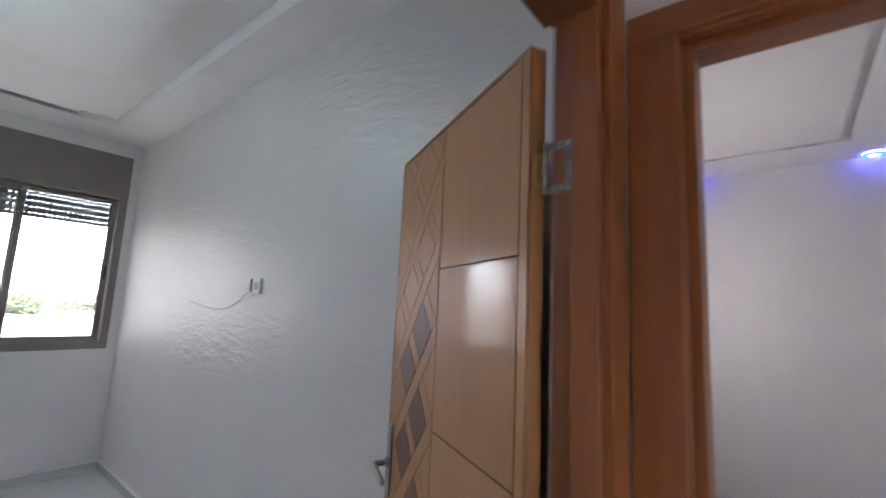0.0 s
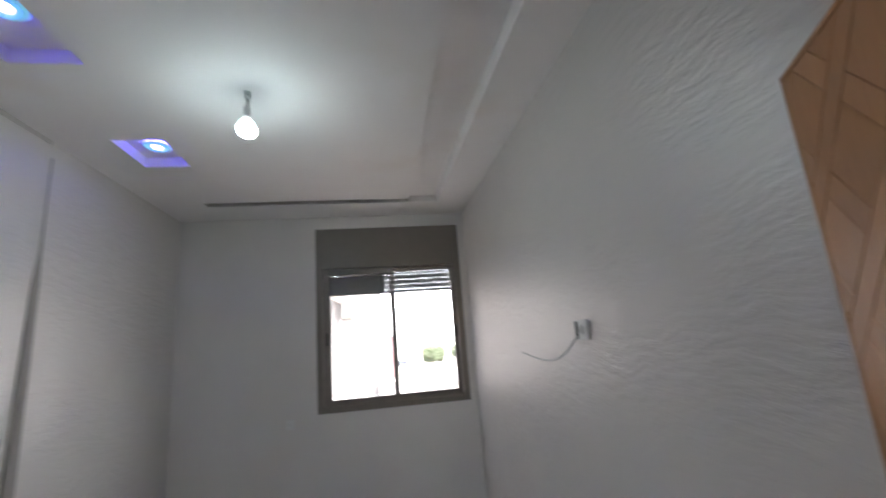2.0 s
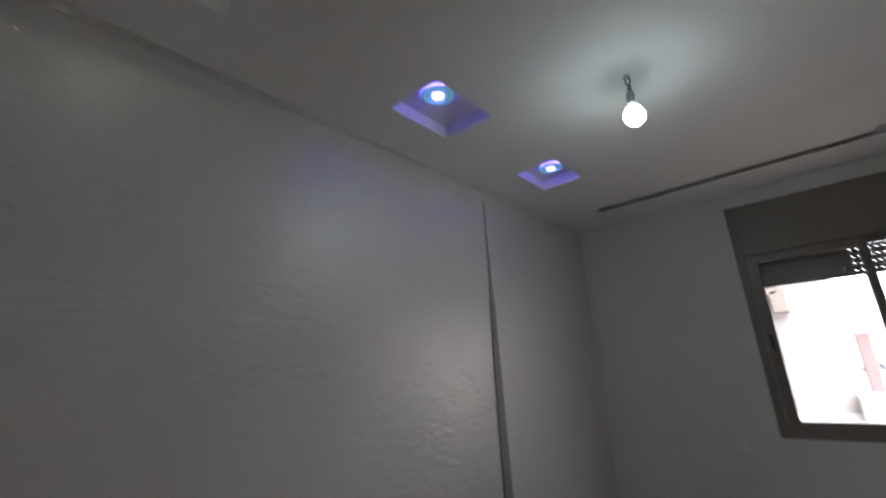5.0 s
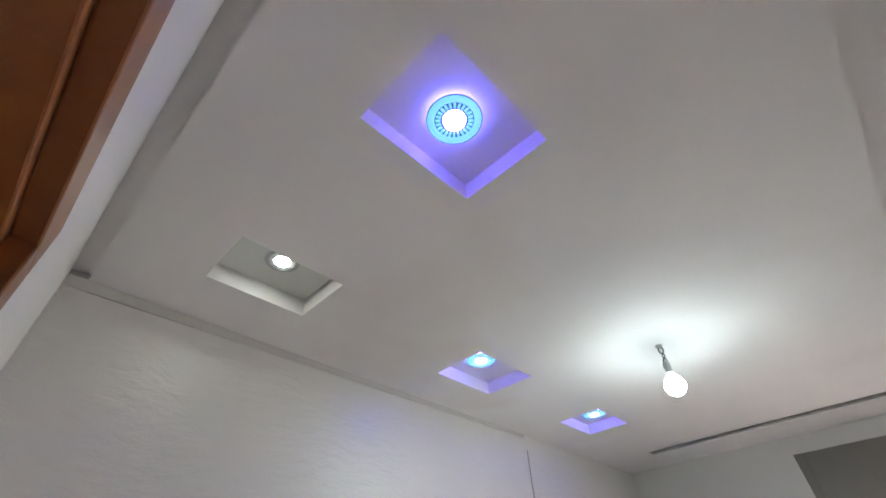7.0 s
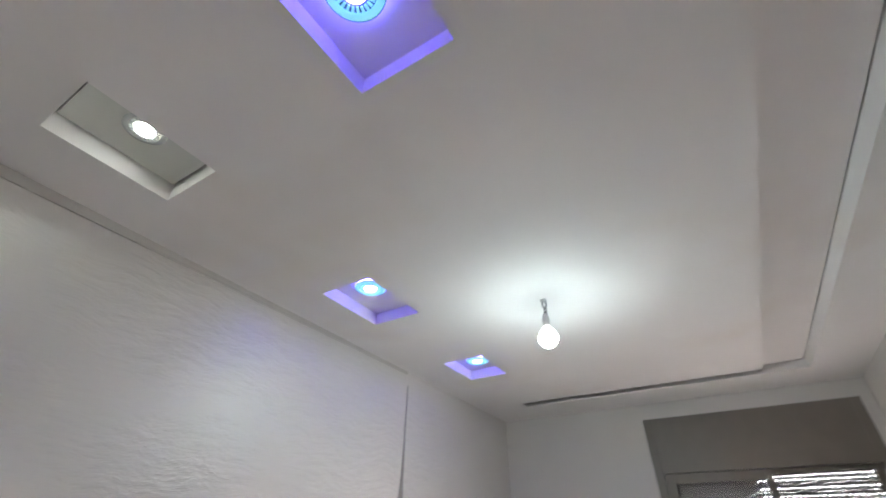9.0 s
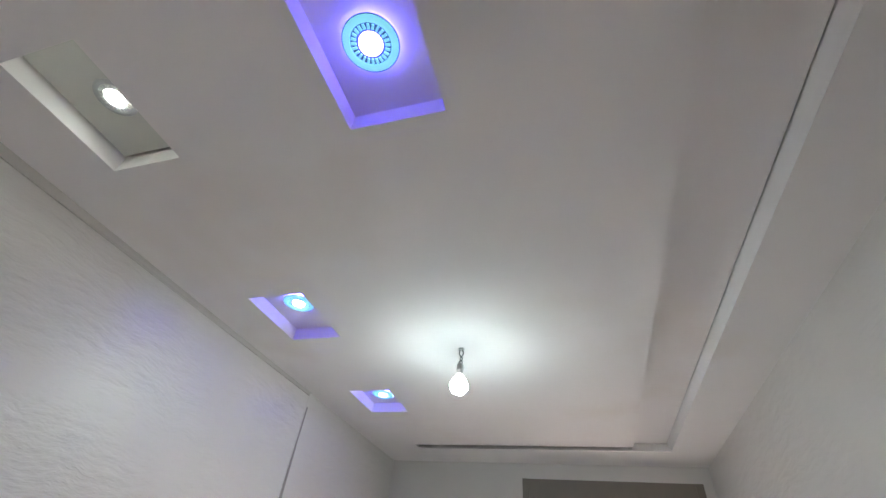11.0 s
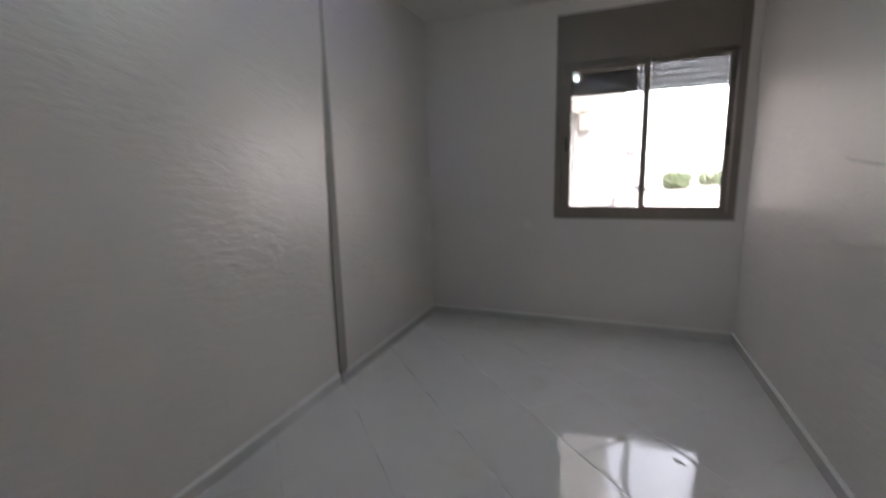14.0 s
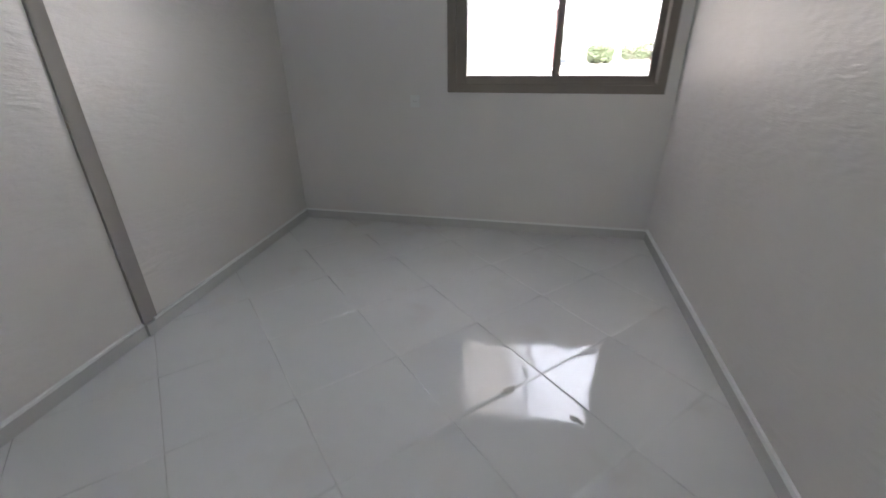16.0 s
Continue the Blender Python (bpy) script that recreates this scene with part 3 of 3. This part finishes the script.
# ---- the window ----
window = tagged(new("window_1"), "taupe aluminium sliding window with raised roller shutter", "window", "", "structure")
FY0, FY1 = -0.006, 0.11
part("window_frame", bm_box(WX0, WX0 + 0.055, FY0, FY1, WZ0, WZ1), ALU, window, bevel=0.002)
part("window_frame", bm_box(WX1 - 0.055, WX1, FY0, FY1, WZ0, WZ1), ALU, window, bevel=0.002)
part("window_frame", bm_box(WX0 + 0.055, WX1 - 0.055, FY0, FY1, WZ0, WZ0 + 0.052), ALU, window, bevel=0.002)
part("shutter_box", bm_box(WX0 + 0.055, WX1 - 0.055, FY0 + 0.004, 0.24, 2.245, WZ1), ALU, window, "plain taupe roller shutter box", bevel=0.002)


def sash(name, x0, x1, y0, y1, z0, z1, low, t=0.046, top=0.028):
    s = new(name)
    s.parent = window
    tagged(s, "sliding taupe aluminium sash with clear glass")
    part("stile", bm_box(x0, x0 + t, y0, y1, z0, z1), ALU, s, bevel=0.003)
    part("stile", bm_box(x1 - 0.038, x1, y0, y1, z0, z1), ALU, s, bevel=0.003)
    part("rail", bm_box(x0 + t, x1 - 0.038, y0, y1, z0, z0 + low), ALU, s, bevel=0.003)
    part("rail", bm_box(x0 + t, x1 - 0.038, y0, y1, z1 - top, z1), ALU, s, bevel=0.003)
    ym = (y0 + y1) / 2
    pane = part("pane", bm_box(x0 + t - 0.004, x1 - 0.038 + 0.004, ym - 0.003, ym + 0.003, z0 + low - 0.004, z1 - top + 0.004), GLASS, s, "clear glass")
    pane.visible_shadow = False
    for q in ((x0 + t, x0 + t + 0.003, z0 + low, z1 - top), (x1 - 0.038 - 0.003, x1 - 0.038, z0 + low, z1 - top)):
        part("gasket", bm_box(q[0], q[1], y0 + 0.004, y1 - 0.004, q[2], q[3]), RUBBER, s)
    part("gasket", bm_box(x0 + t + 0.003, x1 - 0.038 - 0.003, y0 + 0.004, y1 - 0.004, z0 + low, z0 + low + 0.003), RUBBER, s)
    return s


left = sash("window_sash", 1.237, 1.902, 0.012, 0.046, WZ0 + 0.054, 2.243, 0.046, 0.066, 0.062)
right = sash("window_sash", 1.852, 2.480, 0.058, 0.092, WZ0 + 0.054, 2.243, 0.046)
for s, x, y in ((left, 1.262, 0.006), (right, 2.452, 0.052)):
    part("latch", bm_box(x, x + 0.018, y, y + 0.007, 1.55, 1.66), RUBBER, s, "black finger latch", bevel=0.002)
part("track", bm_box(WX0 + 0.055, WX1 - 0.055, 0.049, 0.055, WZ0 + 0.052, WZ0 + 0.066), ALU, window)
part("track", bm_box(WX0 + 0.055, WX1 - 0.055, 0.002, 0.008, WZ0 + 0.052, WZ0 + 0.064), ALU, window)
bm = bmesh.new()
prism(bm, [(WX0, FY1, WZ0 - 0.03), (WX1, FY1, WZ0 - 0.03), (WX1, 0.30, WZ0 - 0.05), (WX0, 0.30, WZ0 - 0.05)],
      [(WX0, FY1, WZ0 + 0.03), (WX1, FY1, WZ0 + 0.03), (WX1, 0.30, WZ0 - 0.01), (WX0, 0.30, WZ0 - 0.01)])
part("window_sill", bm, FACADE, window, "white outside sill")

# roller shutter: perforated slats hanging below the box
SX0, SX1 = WX0 + 0.058, WX1 - 0.058


def slat_mesh():
    """A slat with a row of slanting slots; those over the closed end are blind."""
    bm = bmesh.new()
    low, high, lean = 0.0196, 0.0242, 0.004
    box(bm, SX0, SX1, -0.004, 0.004, 0.0, low)
    box(bm, SX0, SX1, -0.004, 0.004, high, 0.047)
    n = 38
    p = (SX1 - SX0) / n
    for i in range(n):
        x = SX0 + i * p
        w = p * 0.60 if x > 1.79 else p
        a = lean if x > 1.79 else 0.0
        prism(bm, [(x, -0.004, low), (x + w, -0.004, low), (x + w, 0.004, low), (x, 0.004, low)],
              [(x - a, -0.004, high), (x + w - a, -0.004, high), (x + w - a, 0.004, high), (x - a, 0.004, high)])
    return bm


for k in range(4):
    s = part("slat", slat_mesh(), SLAT, window, "grey perforated shutter slat")
    s.matrix_basis = Matrix.Translation((0, 0.135, 2.016 + 0.048 * k))
part("slat", bm_box(SX0, SX1, 0.128, 0.142, 2.004, 2.015), SLAT, window, "grey shutter end bar", bevel=0.002)
part("slat", bm_box(SX0, SX1, 0.131, 0.139, 2.209, 2.246), SLAT, window)

# ---- lamps ----
bulb_lamp = thing("hanging_bulb", "bare lit white bulb hanging on a short twisted wire", "light bulb", Matrix.Translation((1.162, -2.088, H)))
bm = bmesh.new()
lathe(bm, [(0.0, 0.0), (0.016, 0.0), (0.014, -0.006), (0.0, -0.007)], 16)
part("ceiling_hole", bm, CABLE, bulb_lamp, "dark wire hole in the ceiling")
for s in (-1, 1):
    bm = bmesh.new()
    tube(bm, curve_points([(0.004 * s, 0, 0), (0.010 * s, 0.006, -0.025), (-0.006 * s, 0.010, -0.048), (0.008 * s, 0.003, -0.070), (0.004 * s, 0, -0.09)]), 0.0028, 8)
    part("wire", bm, DARK_WIRE, bulb_lamp, smooth=True)
bm = bmesh.new()
lathe(bm, [(0.0, -0.08), (0.012, -0.08), (0.016, -0.087), (0.018, -0.110), (0.0145, -0.113), (0.0145, -0.133), (0.0, -0.133)], 20)
part("socket", bm, SOCKET, bulb_lamp, "grey lamp holder")
bm = bmesh.new()
lathe(bm, [(0.0, -0.133), (0.014, -0.133), (0.020, -0.142), (0.031, -0.158), (0.0, -0.159)], 32)
part("housing", bm, BULB_BASE, bulb_lamp, "white plastic bulb base given a faint glow", smooth=True)
bm = bmesh.new()
lathe(bm, [(0.031, -0.158), (0.0385, -0.173), (0.0425, -0.184), (0.0433, -0.190)], 32)
part("shoulder", bm, BULB_TOP, bulb_lamp, "softly glowing upper globe", smooth=True)
bm = bmesh.new()
lathe(bm, [(0.0433, -0.190)] + [(0.0433 * math.sin(a), -0.192 + 0.043 * math.cos(a)) for a in [radians(92 + 88 * i / 9) for i in range(9)]] + [(0.0, -0.235)], 32)
part("bulb", bm, BULB, bulb_lamp, "glowing white dome", smooth=True)


def downlight(name, label, x, y, core, ring, fin, group, z=H + DEPTH, k=1.0):
    d = thing(name, label, "ceiling light", Matrix.Translation((x, y, z)), group)
    violet = ring is LED_RING
    lift = -0.018 if violet else 0.0
    bm = bmesh.new()
    lathe(bm, [(0.052 * k, lift - 0.003), (0.056 * k, lift - 0.006), (0.068 * k, lift - 0.005), (0.0715 * k, lift - 0.002), (0.0715 * k, lift), (0.052 * k, lift)], 48)
    part("ring", bm, ring, d, smooth=True)
    bm = bmesh.new()
    lathe(bm, [(0.0715 * k, lift - 0.002), (0.0735 * k, lift - 0.002), (0.0735 * k, lift), (0.0715 * k, lift)], 48)
    part("rim", bm, fin, d)
    bm = bmesh.new()
    lathe(bm, [(0.030 * k, lift - 0.001), (0.052 * k, lift - 0.001), (0.052 * k, lift), (0.030 * k, lift)], 48)
    part("heat_sink", bm, fin, d)
    if violet:
        bm = bmesh.new()
        lathe(bm, [(0.060, 0.0), (0.060, lift), (0.054, lift), (0.054, 0.0)], 40)
        part("backlight", bm, BACKLIGHT, d, "glowing violet rim")
    for i in range(24):
        bm = bmesh.new()
        box(bm, 0.0365 * k, 0.0495 * k, -0.0029 * k, 0.0029 * k, lift - 0.006, lift - 0.001)
        bmesh.ops.transform(bm, matrix=Matrix.Rotation(2 * math.pi * i / 24, 4, "Z"), verts=bm.verts[:])
        part("fin", bm, ring, d)
    bm = bmesh.new()
    lathe(bm, [(0.031 * k, lift - 0.001), (0.030 * k, lift - 0.006), (0.025 * k, lift - 0.009), (0.012 * k, lift - 0.0105), (0.0, lift - 0.011)], 32)
    part("led_lens", bm, core, d, smooth=True)
    return d


def middle_of(key):
    x0, x1, y0, y1 = POCKETS[key]
    return (x0 + x1) / 2, (y0 + y1) / 2


for key in ("near", "middle", "far"):
    x, y = middle_of(key)
    off = {"near": (-0.004, 0.0), "middle": (0.032, -0.062), "far": (0.020, -0.01)}[key]
    downlight("recessed_spotlight", "lit violet and cyan spotlight in a ceiling pocket", x + off[0], y + off[1], LED_VIOLET, LED_RING, FIN, "violet spotlights in the ceiling")
downlight("recessed_spotlight", "lit white spotlight in a square ceiling pocket", 0.478, -3.632, LED_WHITE, FIN_GREY, FIN_GREY, "", k=0.88)
for y in (-5.05, -3.86):
    downlight("recessed_spotlight", "lit violet spotlight in the next room's ceiling", 5.83, y, LED_VIOLET, LED_RING, FIN, "violet spotlights in the next room", H)

# ---- small things on the walls ----
outlet = thing("wall_outlet", "white double outlet plate, one half open with bare wires", "outlet", Matrix.Translation((W, -2.262, 1.515)))
part("plate", bm_box(-0.016, 0.0, -0.070, 0.009, -0.042, 0.042), PLASTIC, outlet, bevel=0.003)
insert = part("socket_insert", bm_box(-0.019, -0.015, -0.058, -0.010, -0.027, 0.027), PLASTIC, outlet, bevel=0.002)
bm = bmesh.new()
lathe(bm, [(0.0, 0.0), (0.017, 0.0), (0.019, 0.003), (0.021, 0.003), (0.021, 0.0)], 24, Matrix.Translation((-0.0192, -0.034, 0)) @ Matrix.Rotation(radians(-90), 4, "Y"))
part("socket_face", bm, SOCKET, insert, "grey round socket face")
part("box_rim", bm_box(-0.006, 0.0, 0.011, 0.056, -0.042, 0.042), PLASTIC, outlet, bevel=0.002)
# flat near-black plate stands for the shade inside the open box
part("open_box", bm_box(-0.0075, -0.0055, 0.012, 0.053, -0.037, 0.037), DARK_BOX, outlet, "near-black plate for the shaded inside of a wiring box")
cable = thing("loose_cable", "thin grey cable curling out of the wall outlet", "cable", Matrix.Translation((W, -2.25, 1.49)))
bm = bmesh.new()
tube(bm, curve_points([(-0.006, 0.02, 0.0), (-0.02, 0.04, -0.018), (-0.03, 0.12, -0.070), (-0.035, 0.25, -0.105), (-0.035, 0.44, -0.110), (-0.035, 0.72, -0.082)]), 0.0042, 8)
part("cord", bm, CABLE, cable, smooth=True)

sock = thing("wall_socket", "small grey-white wall socket under the window", "outlet", Matrix.Translation((0.952, 0, 0.915)))
part("plate", bm_box(-0.033, 0.033, -0.009, 0.0, -0.040, 0.040), PLASTIC, sock, bevel=0.003)
insert = part("socket_insert", bm_box(-0.021, 0.021, -0.012, -0.008, -0.024, 0.024), PLASTIC, sock, bevel=0.002)
for s in (-1, 1):
    part("pin_hole", bm_box(0.008 * s - 0.003, 0.008 * s + 0.003, -0.0128, -0.0115, -0.004, 0.004), SOCKET, insert)

# ---- outside ----
GZ = -3.2
SAND = make_plaster("pale_dusty_ground", (0.36, 0.33, 0.28))
bm = bmesh.new()
box(bm, -900, 900, -900, 1500, GZ - 0.2, GZ)
structure("ground", bm, SAND, "pale dusty open ground", "ground")

# unseen outer wall, its upper storeys added to block skylight on the neighbouring house
bm = bmesh.new()
box(bm, -9.0, 2.76, 0.05, 0.25, 3.2, 9.5)
box(bm, -9.0, -0.30, 0.05, 0.25, GZ, 3.2)
box(bm, -0.30, 2.76, 0.05, 0.25, GZ, -0.16)
structure("wall_outside", bm, FACADE, "unseen plain white outer wall added to screen off sky", "wall")

house = thing("neighbour_house", "white rendered neighbouring house with a low pink corner pier", "house")
# wall height and roof are added unseen to screen the east wall from sky
part("wall", bm_box(-6.0, 1.80, 4.2, 9.0, GZ, 8.0), FACADE, house)
part("corner_pier", bm_box(1.86, 2.00, 4.16, 4.50, GZ, 1.66), PINK, house, "faded pink pier", bevel=0.01)
part("pier_cap", bm_box(1.84, 2.02, 4.14, 4.52, 1.66, 1.70), FACADE, house, bevel=0.01)
part("hood", bm_box(1.08, 1.26, 3.98, 4.198, 2.04, 2.36), BEIGE, house, "beige box hood on the wall", bevel=0.01)
bm = bmesh.new()
prism(bm, [(0.55, 3.98, 2.62), (1.08, 3.98, 2.30), (1.08, 4.198, 2.30), (0.55, 4.198, 2.62)], [(0.55, 3.98, 2.85), (1.26, 3.98, 2.36), (1.26, 4.198, 2.36), (0.55, 4.198, 2.85)])
part("brace", bm, BEIGE, house, "sloping beige brace over the hood")
part("roof", bm_box(-6.1, 1.84, 4.1, 9.1, 8.0, 8.15), FACADE, house)
part("ledge", bm_box(-6.0, 2.0, 3.4, 4.2, 0.50, 0.66), FACADE, house, "white ledge")
part("parapet", bm_box(1.70, 1.98, 3.4, 4.2, 0.66, 0.92), FACADE, house, "white parapet end")
bm = bmesh.new()
tube(bm, [(1.02, 4.17, 0.9), (1.02, 4.17, 2.05)], 0.02, 10)
part("drainpipe", bm, SOCKET, house, "thin grey drainpipe")

LEAF_MAT = material("tree_foliage", (0.11, 0.14, 0.07), 0.6)
vary(LEAF_MAT, (0.125, 0.155, 0.08), 0.35, spot(LEAF_MAT), 1.5)
BARK = material("bark", (0.12, 0.09, 0.07), 0.9)


def tree(x, y, height, spread, n, seed):
    rng = random.Random(seed)
    t = thing("tree", "round bushy green tree on open ground", "tree", Matrix.Translation((x, y, GZ)), "trees in the distance")
    bm = bmesh.new()
    tube(bm, [(0, 0, 0), (0.05, 0.03, height * 0.25), (-0.03, 0.05, height * 0.5)], spread * 0.05, 8)
    for k in range(5):
        a = k * 1.26
        tube(bm, [(0, 0, height * 0.3), (spread * 0.3 * math.cos(a), spread * 0.3 * math.sin(a), height * 0.65)], spread * 0.02, 6)
    part("trunk", bm, BARK, t)
    bm = bmesh.new()
    for k in range(n):
        a, u, r = rng.uniform(0, 6.283), rng.uniform(-1, 1), rng.uniform(0.5, 1.0) ** 0.5
        s = (1 - abs(u) ** 3.2) ** (1 / 3.2)
        lump = 1 + 0.10 * math.sin(3 * a + seed) + 0.07 * math.sin(5 * u + 2 * a)
        c = Vector((spread * 0.5 * r * s * lump * math.cos(a), spread * 0.5 * r * s * lump * math.sin(a), height * (0.51 + 0.47 * r * u * lump)))
        q = spread * rng.uniform(0.03, 0.065)
        d1 = Vector((rng.uniform(-1, 1), rng.uniform(-1, 1), rng.uniform(-1, 1))).normalized()
        d2 = d1.cross(Vector((rng.uniform(-1, 1), rng.uniform(-1, 1), rng.uniform(-1, 1)))).normalized()
        bm.faces.new([bm.verts.new(c + q * p) for p in (d1, d2 * 0.6, -d1, -d2 * 0.6)])
    me = part("crown", bm, LEAF_MAT, t)
    return t


tree(14.2, 100, 3.8, 5.3, 3600, 1)
tree(24.0, 118, 3.6, 6.0, 900, 2)
tree(29.0, 122, 4.1, 6.5, 900, 3)
tree(34.0, 126, 3.8, 7.0, 900, 4)

far_wall = thing("boundary_wall", "low pale wall across the open ground", "wall", Matrix.Translation((30, 128, GZ)))
part("wall", bm_box(-16, 16, -0.1, 0.1, 0, 1.6), FACADE, far_wall)
part("coping", bm_box(-16.1, 16.1, -0.16, 0.16, 1.6, 1.7), PINK, far_wall)

KERB = make_plaster("weathered_concrete", (0.10, 0.095, 0.09))
bm = bmesh.new()
box(bm, -60, 90, 93.6, 94.0, GZ, GZ + 0.16)
structure("kerb", bm, KERB, "long grey concrete kerb along the open ground", "kerb", 0.02)
VERGE = make_plaster("dusty_verge", (0.20, 0.175, 0.14))
bm = bmesh.new()
box(bm, -60, 90, 94.0, 150.0, GZ, GZ + 0.10)
structure("ground_3", bm, VERGE, "dusty beige verge under the trees", "ground")
SOIL = make_plaster("dry_soil", (0.15, 0.125, 0.095))
bm = bmesh.new()
rng = random.Random(3)
outline = []
for k in range(36):
    a = 2 * math.pi * k / 36
    r = 1 + 0.12 * math.sin(3 * a + 1) + rng.uniform(-0.06, 0.06)
    outline.append((8.4 + 3.4 * r * math.cos(a), 43.6 + 5.6 * r * math.sin(a)))
prism(bm, [(x, y, GZ - 0.01) for x, y in outline], [(x, y, GZ + 0.03) for x, y in outline])
structure("ground_2", bm, SOIL, "bare patch of dry brown soil", "ground")

CAR_PAINT = material("dark_car_paint", (0.045, 0.045, 0.05), 0.3, 0.0, 0.5, 0.6)
CAR_GLASS = material("car_glass", (0.02, 0.025, 0.03), 0.08)
TYRE = material("tyre_rubber", (0.02, 0.02, 0.02), 0.8)
car = thing("parked_car", "dark parked car on dusty ground", "car", Matrix.Translation((6.4, 88, GZ)))
bm = bmesh.new()
prism(bm, [(-2.0, -0.8, 0.35), (2.0, -0.8, 0.35), (2.0, 0.8, 0.35), (-2.0, 0.8, 0.35)],
      [(-1.95, -0.76, 0.85), (1.95, -0.76, 0.80), (1.95, 0.76, 0.80), (-1.95, 0.76, 0.85)])
part("body", bm, CAR_PAINT, car, bevel=0.06)
bm = bmesh.new()
prism(bm, [(-1.75, -0.74, 0.84), (0.95, -0.74, 0.82), (0.95, 0.74, 0.82), (-1.75, 0.74, 0.84)],
      [(-1.25, -0.60, 1.42), (0.25, -0.60, 1.42), (0.25, 0.60, 1.42), (-1.25, 0.60, 1.42)])
part("cabin", bm, CAR_GLASS, car, "dark glass cabin", bevel=0.05)
for x in (-1.25, 1.25):
    for y in (-0.78, 0.78):
        bm = bmesh.new()
        lathe(bm, [(0.0, -0.1), (0.26, -0.1), (0.32, -0.07), (0.32, 0.07), (0.26, 0.1), (0.0, 0.1)], 20,
              Matrix.Translation((x, y, 0.32)) @ Matrix.Rotation(radians(90), 4, "X"))
        wheel = part("wheel", bm, TYRE, car)
        bm = bmesh.new()
        lathe(bm, [(0.0, -0.104), (0.18, -0.104), (0.19, 0.0), (0.18, 0.104), (0.0, 0.104)], 20,
              Matrix.Translation((x, y, 0.32)) @ Matrix.Rotation(radians(90), 4, "X"))
        part("rim", bm, STEEL, wheel)

# ---- floor tiles, laid at forty-five degrees ----
C0, D0, CP, DP = -0.300, 3.415, 0.646, 0.636
rng = random.Random(7)
for i in range(-9, 9):
    for j in range(-9, 9):
        # joints lie where x + y = C0 + CP i and x - y = D0 + DP j
        c1, c2, d1, d2 = C0 + CP * i, C0 + CP * (i + 1), D0 + DP * j, D0 + DP * (j + 1)
        g = 0.0011

        def corner(c, d):
            return ((c + d) / 2, (c - d) / 2)
        poly = [corner(c1 + g, d1 + g), corner(c2 - g, d1 + g), corner(c2 - g, d2 - g), corner(c1 + g, d2 - g)]
        poly = clip_rect(poly, -0.012, W - 0.001, YH, -0.001)
        if len(poly) < 3 or area(poly) < 4e-4:
            continue
        if sum(a[0] * b[1] - b[0] * a[1] for a, b in zip(poly, poly[1:] + poly[:1])) < 0:
            poly = poly[::-1]
        cx, cy = sum(p[0] for p in poly) / len(poly), sum(p[1] for p in poly) / len(poly)
        tx, ty = rng.uniform(-0.0016, 0.0016), rng.uniform(-0.0016, 0.0016)

        def level(p, z):
            return (p[0] - cx, p[1] - cy, z + tx * (p[0] - cx) + ty * (p[1] - cy))
        rings = [[(cx + (p[0] - cx) * f, cy + (p[1] - cy) * f) for p in poly] for f in (0.996, 0.978, 0.88)]
        bm = bmesh.new()
        loops = [[bm.verts.new(level(p, z)) for p in ring] for ring, z in zip([poly, poly] + rings, (-0.004, -0.0010, -0.0003, -0.00008, 0.0))]
        n = len(poly)
        for a, b in zip(loops, loops[1:]):
            for k in range(n):
                bm.faces.new((a[k], a[(k + 1) % n], b[(k + 1) % n], b[k]))
        bm.faces.new(loops[-1])
        tile = part("tile", bm, TILE, floor, smooth=True)
        tile.location = (cx, cy, 0)

# ---- dried plaster smears on the tiles ----
SMEAR = make_plaster("dried_plaster_smear", (0.46, 0.43, 0.40))


def smear(x, y, length, width, turn, seed):
    rng = random.Random(seed)
    m = Matrix.Translation((x, y, 0.0004)) @ Matrix.Rotation(turn, 4, "Z")
    t = thing("plaster_smear", "small dried grey plaster smear on a floor tile", "stain", m, "plaster smears on the floor")
    bm = bmesh.new()
    ring = []
    for k in range(22):
        a = 2 * math.pi * k / 22
        r = rng.uniform(0.65, 1.1)
        ring.append((length * 0.5 * r * math.cos(a), width * 0.5 * r * math.sin(a)))
    prism(bm, [(px, py, 0.0) for px, py in ring], [(px * 0.8, py * 0.8, 0.0012) for px, py in ring])
    part("crust", bm, SMEAR, t)


smear(1.748, -1.655, 0.085, 0.034, 0.75, 1)
smear(2.004, -1.759, 0.060, 0.030, -0.5, 2)
smear(2.022, -1.775, 0.028, 0.012, -0.5, 4)
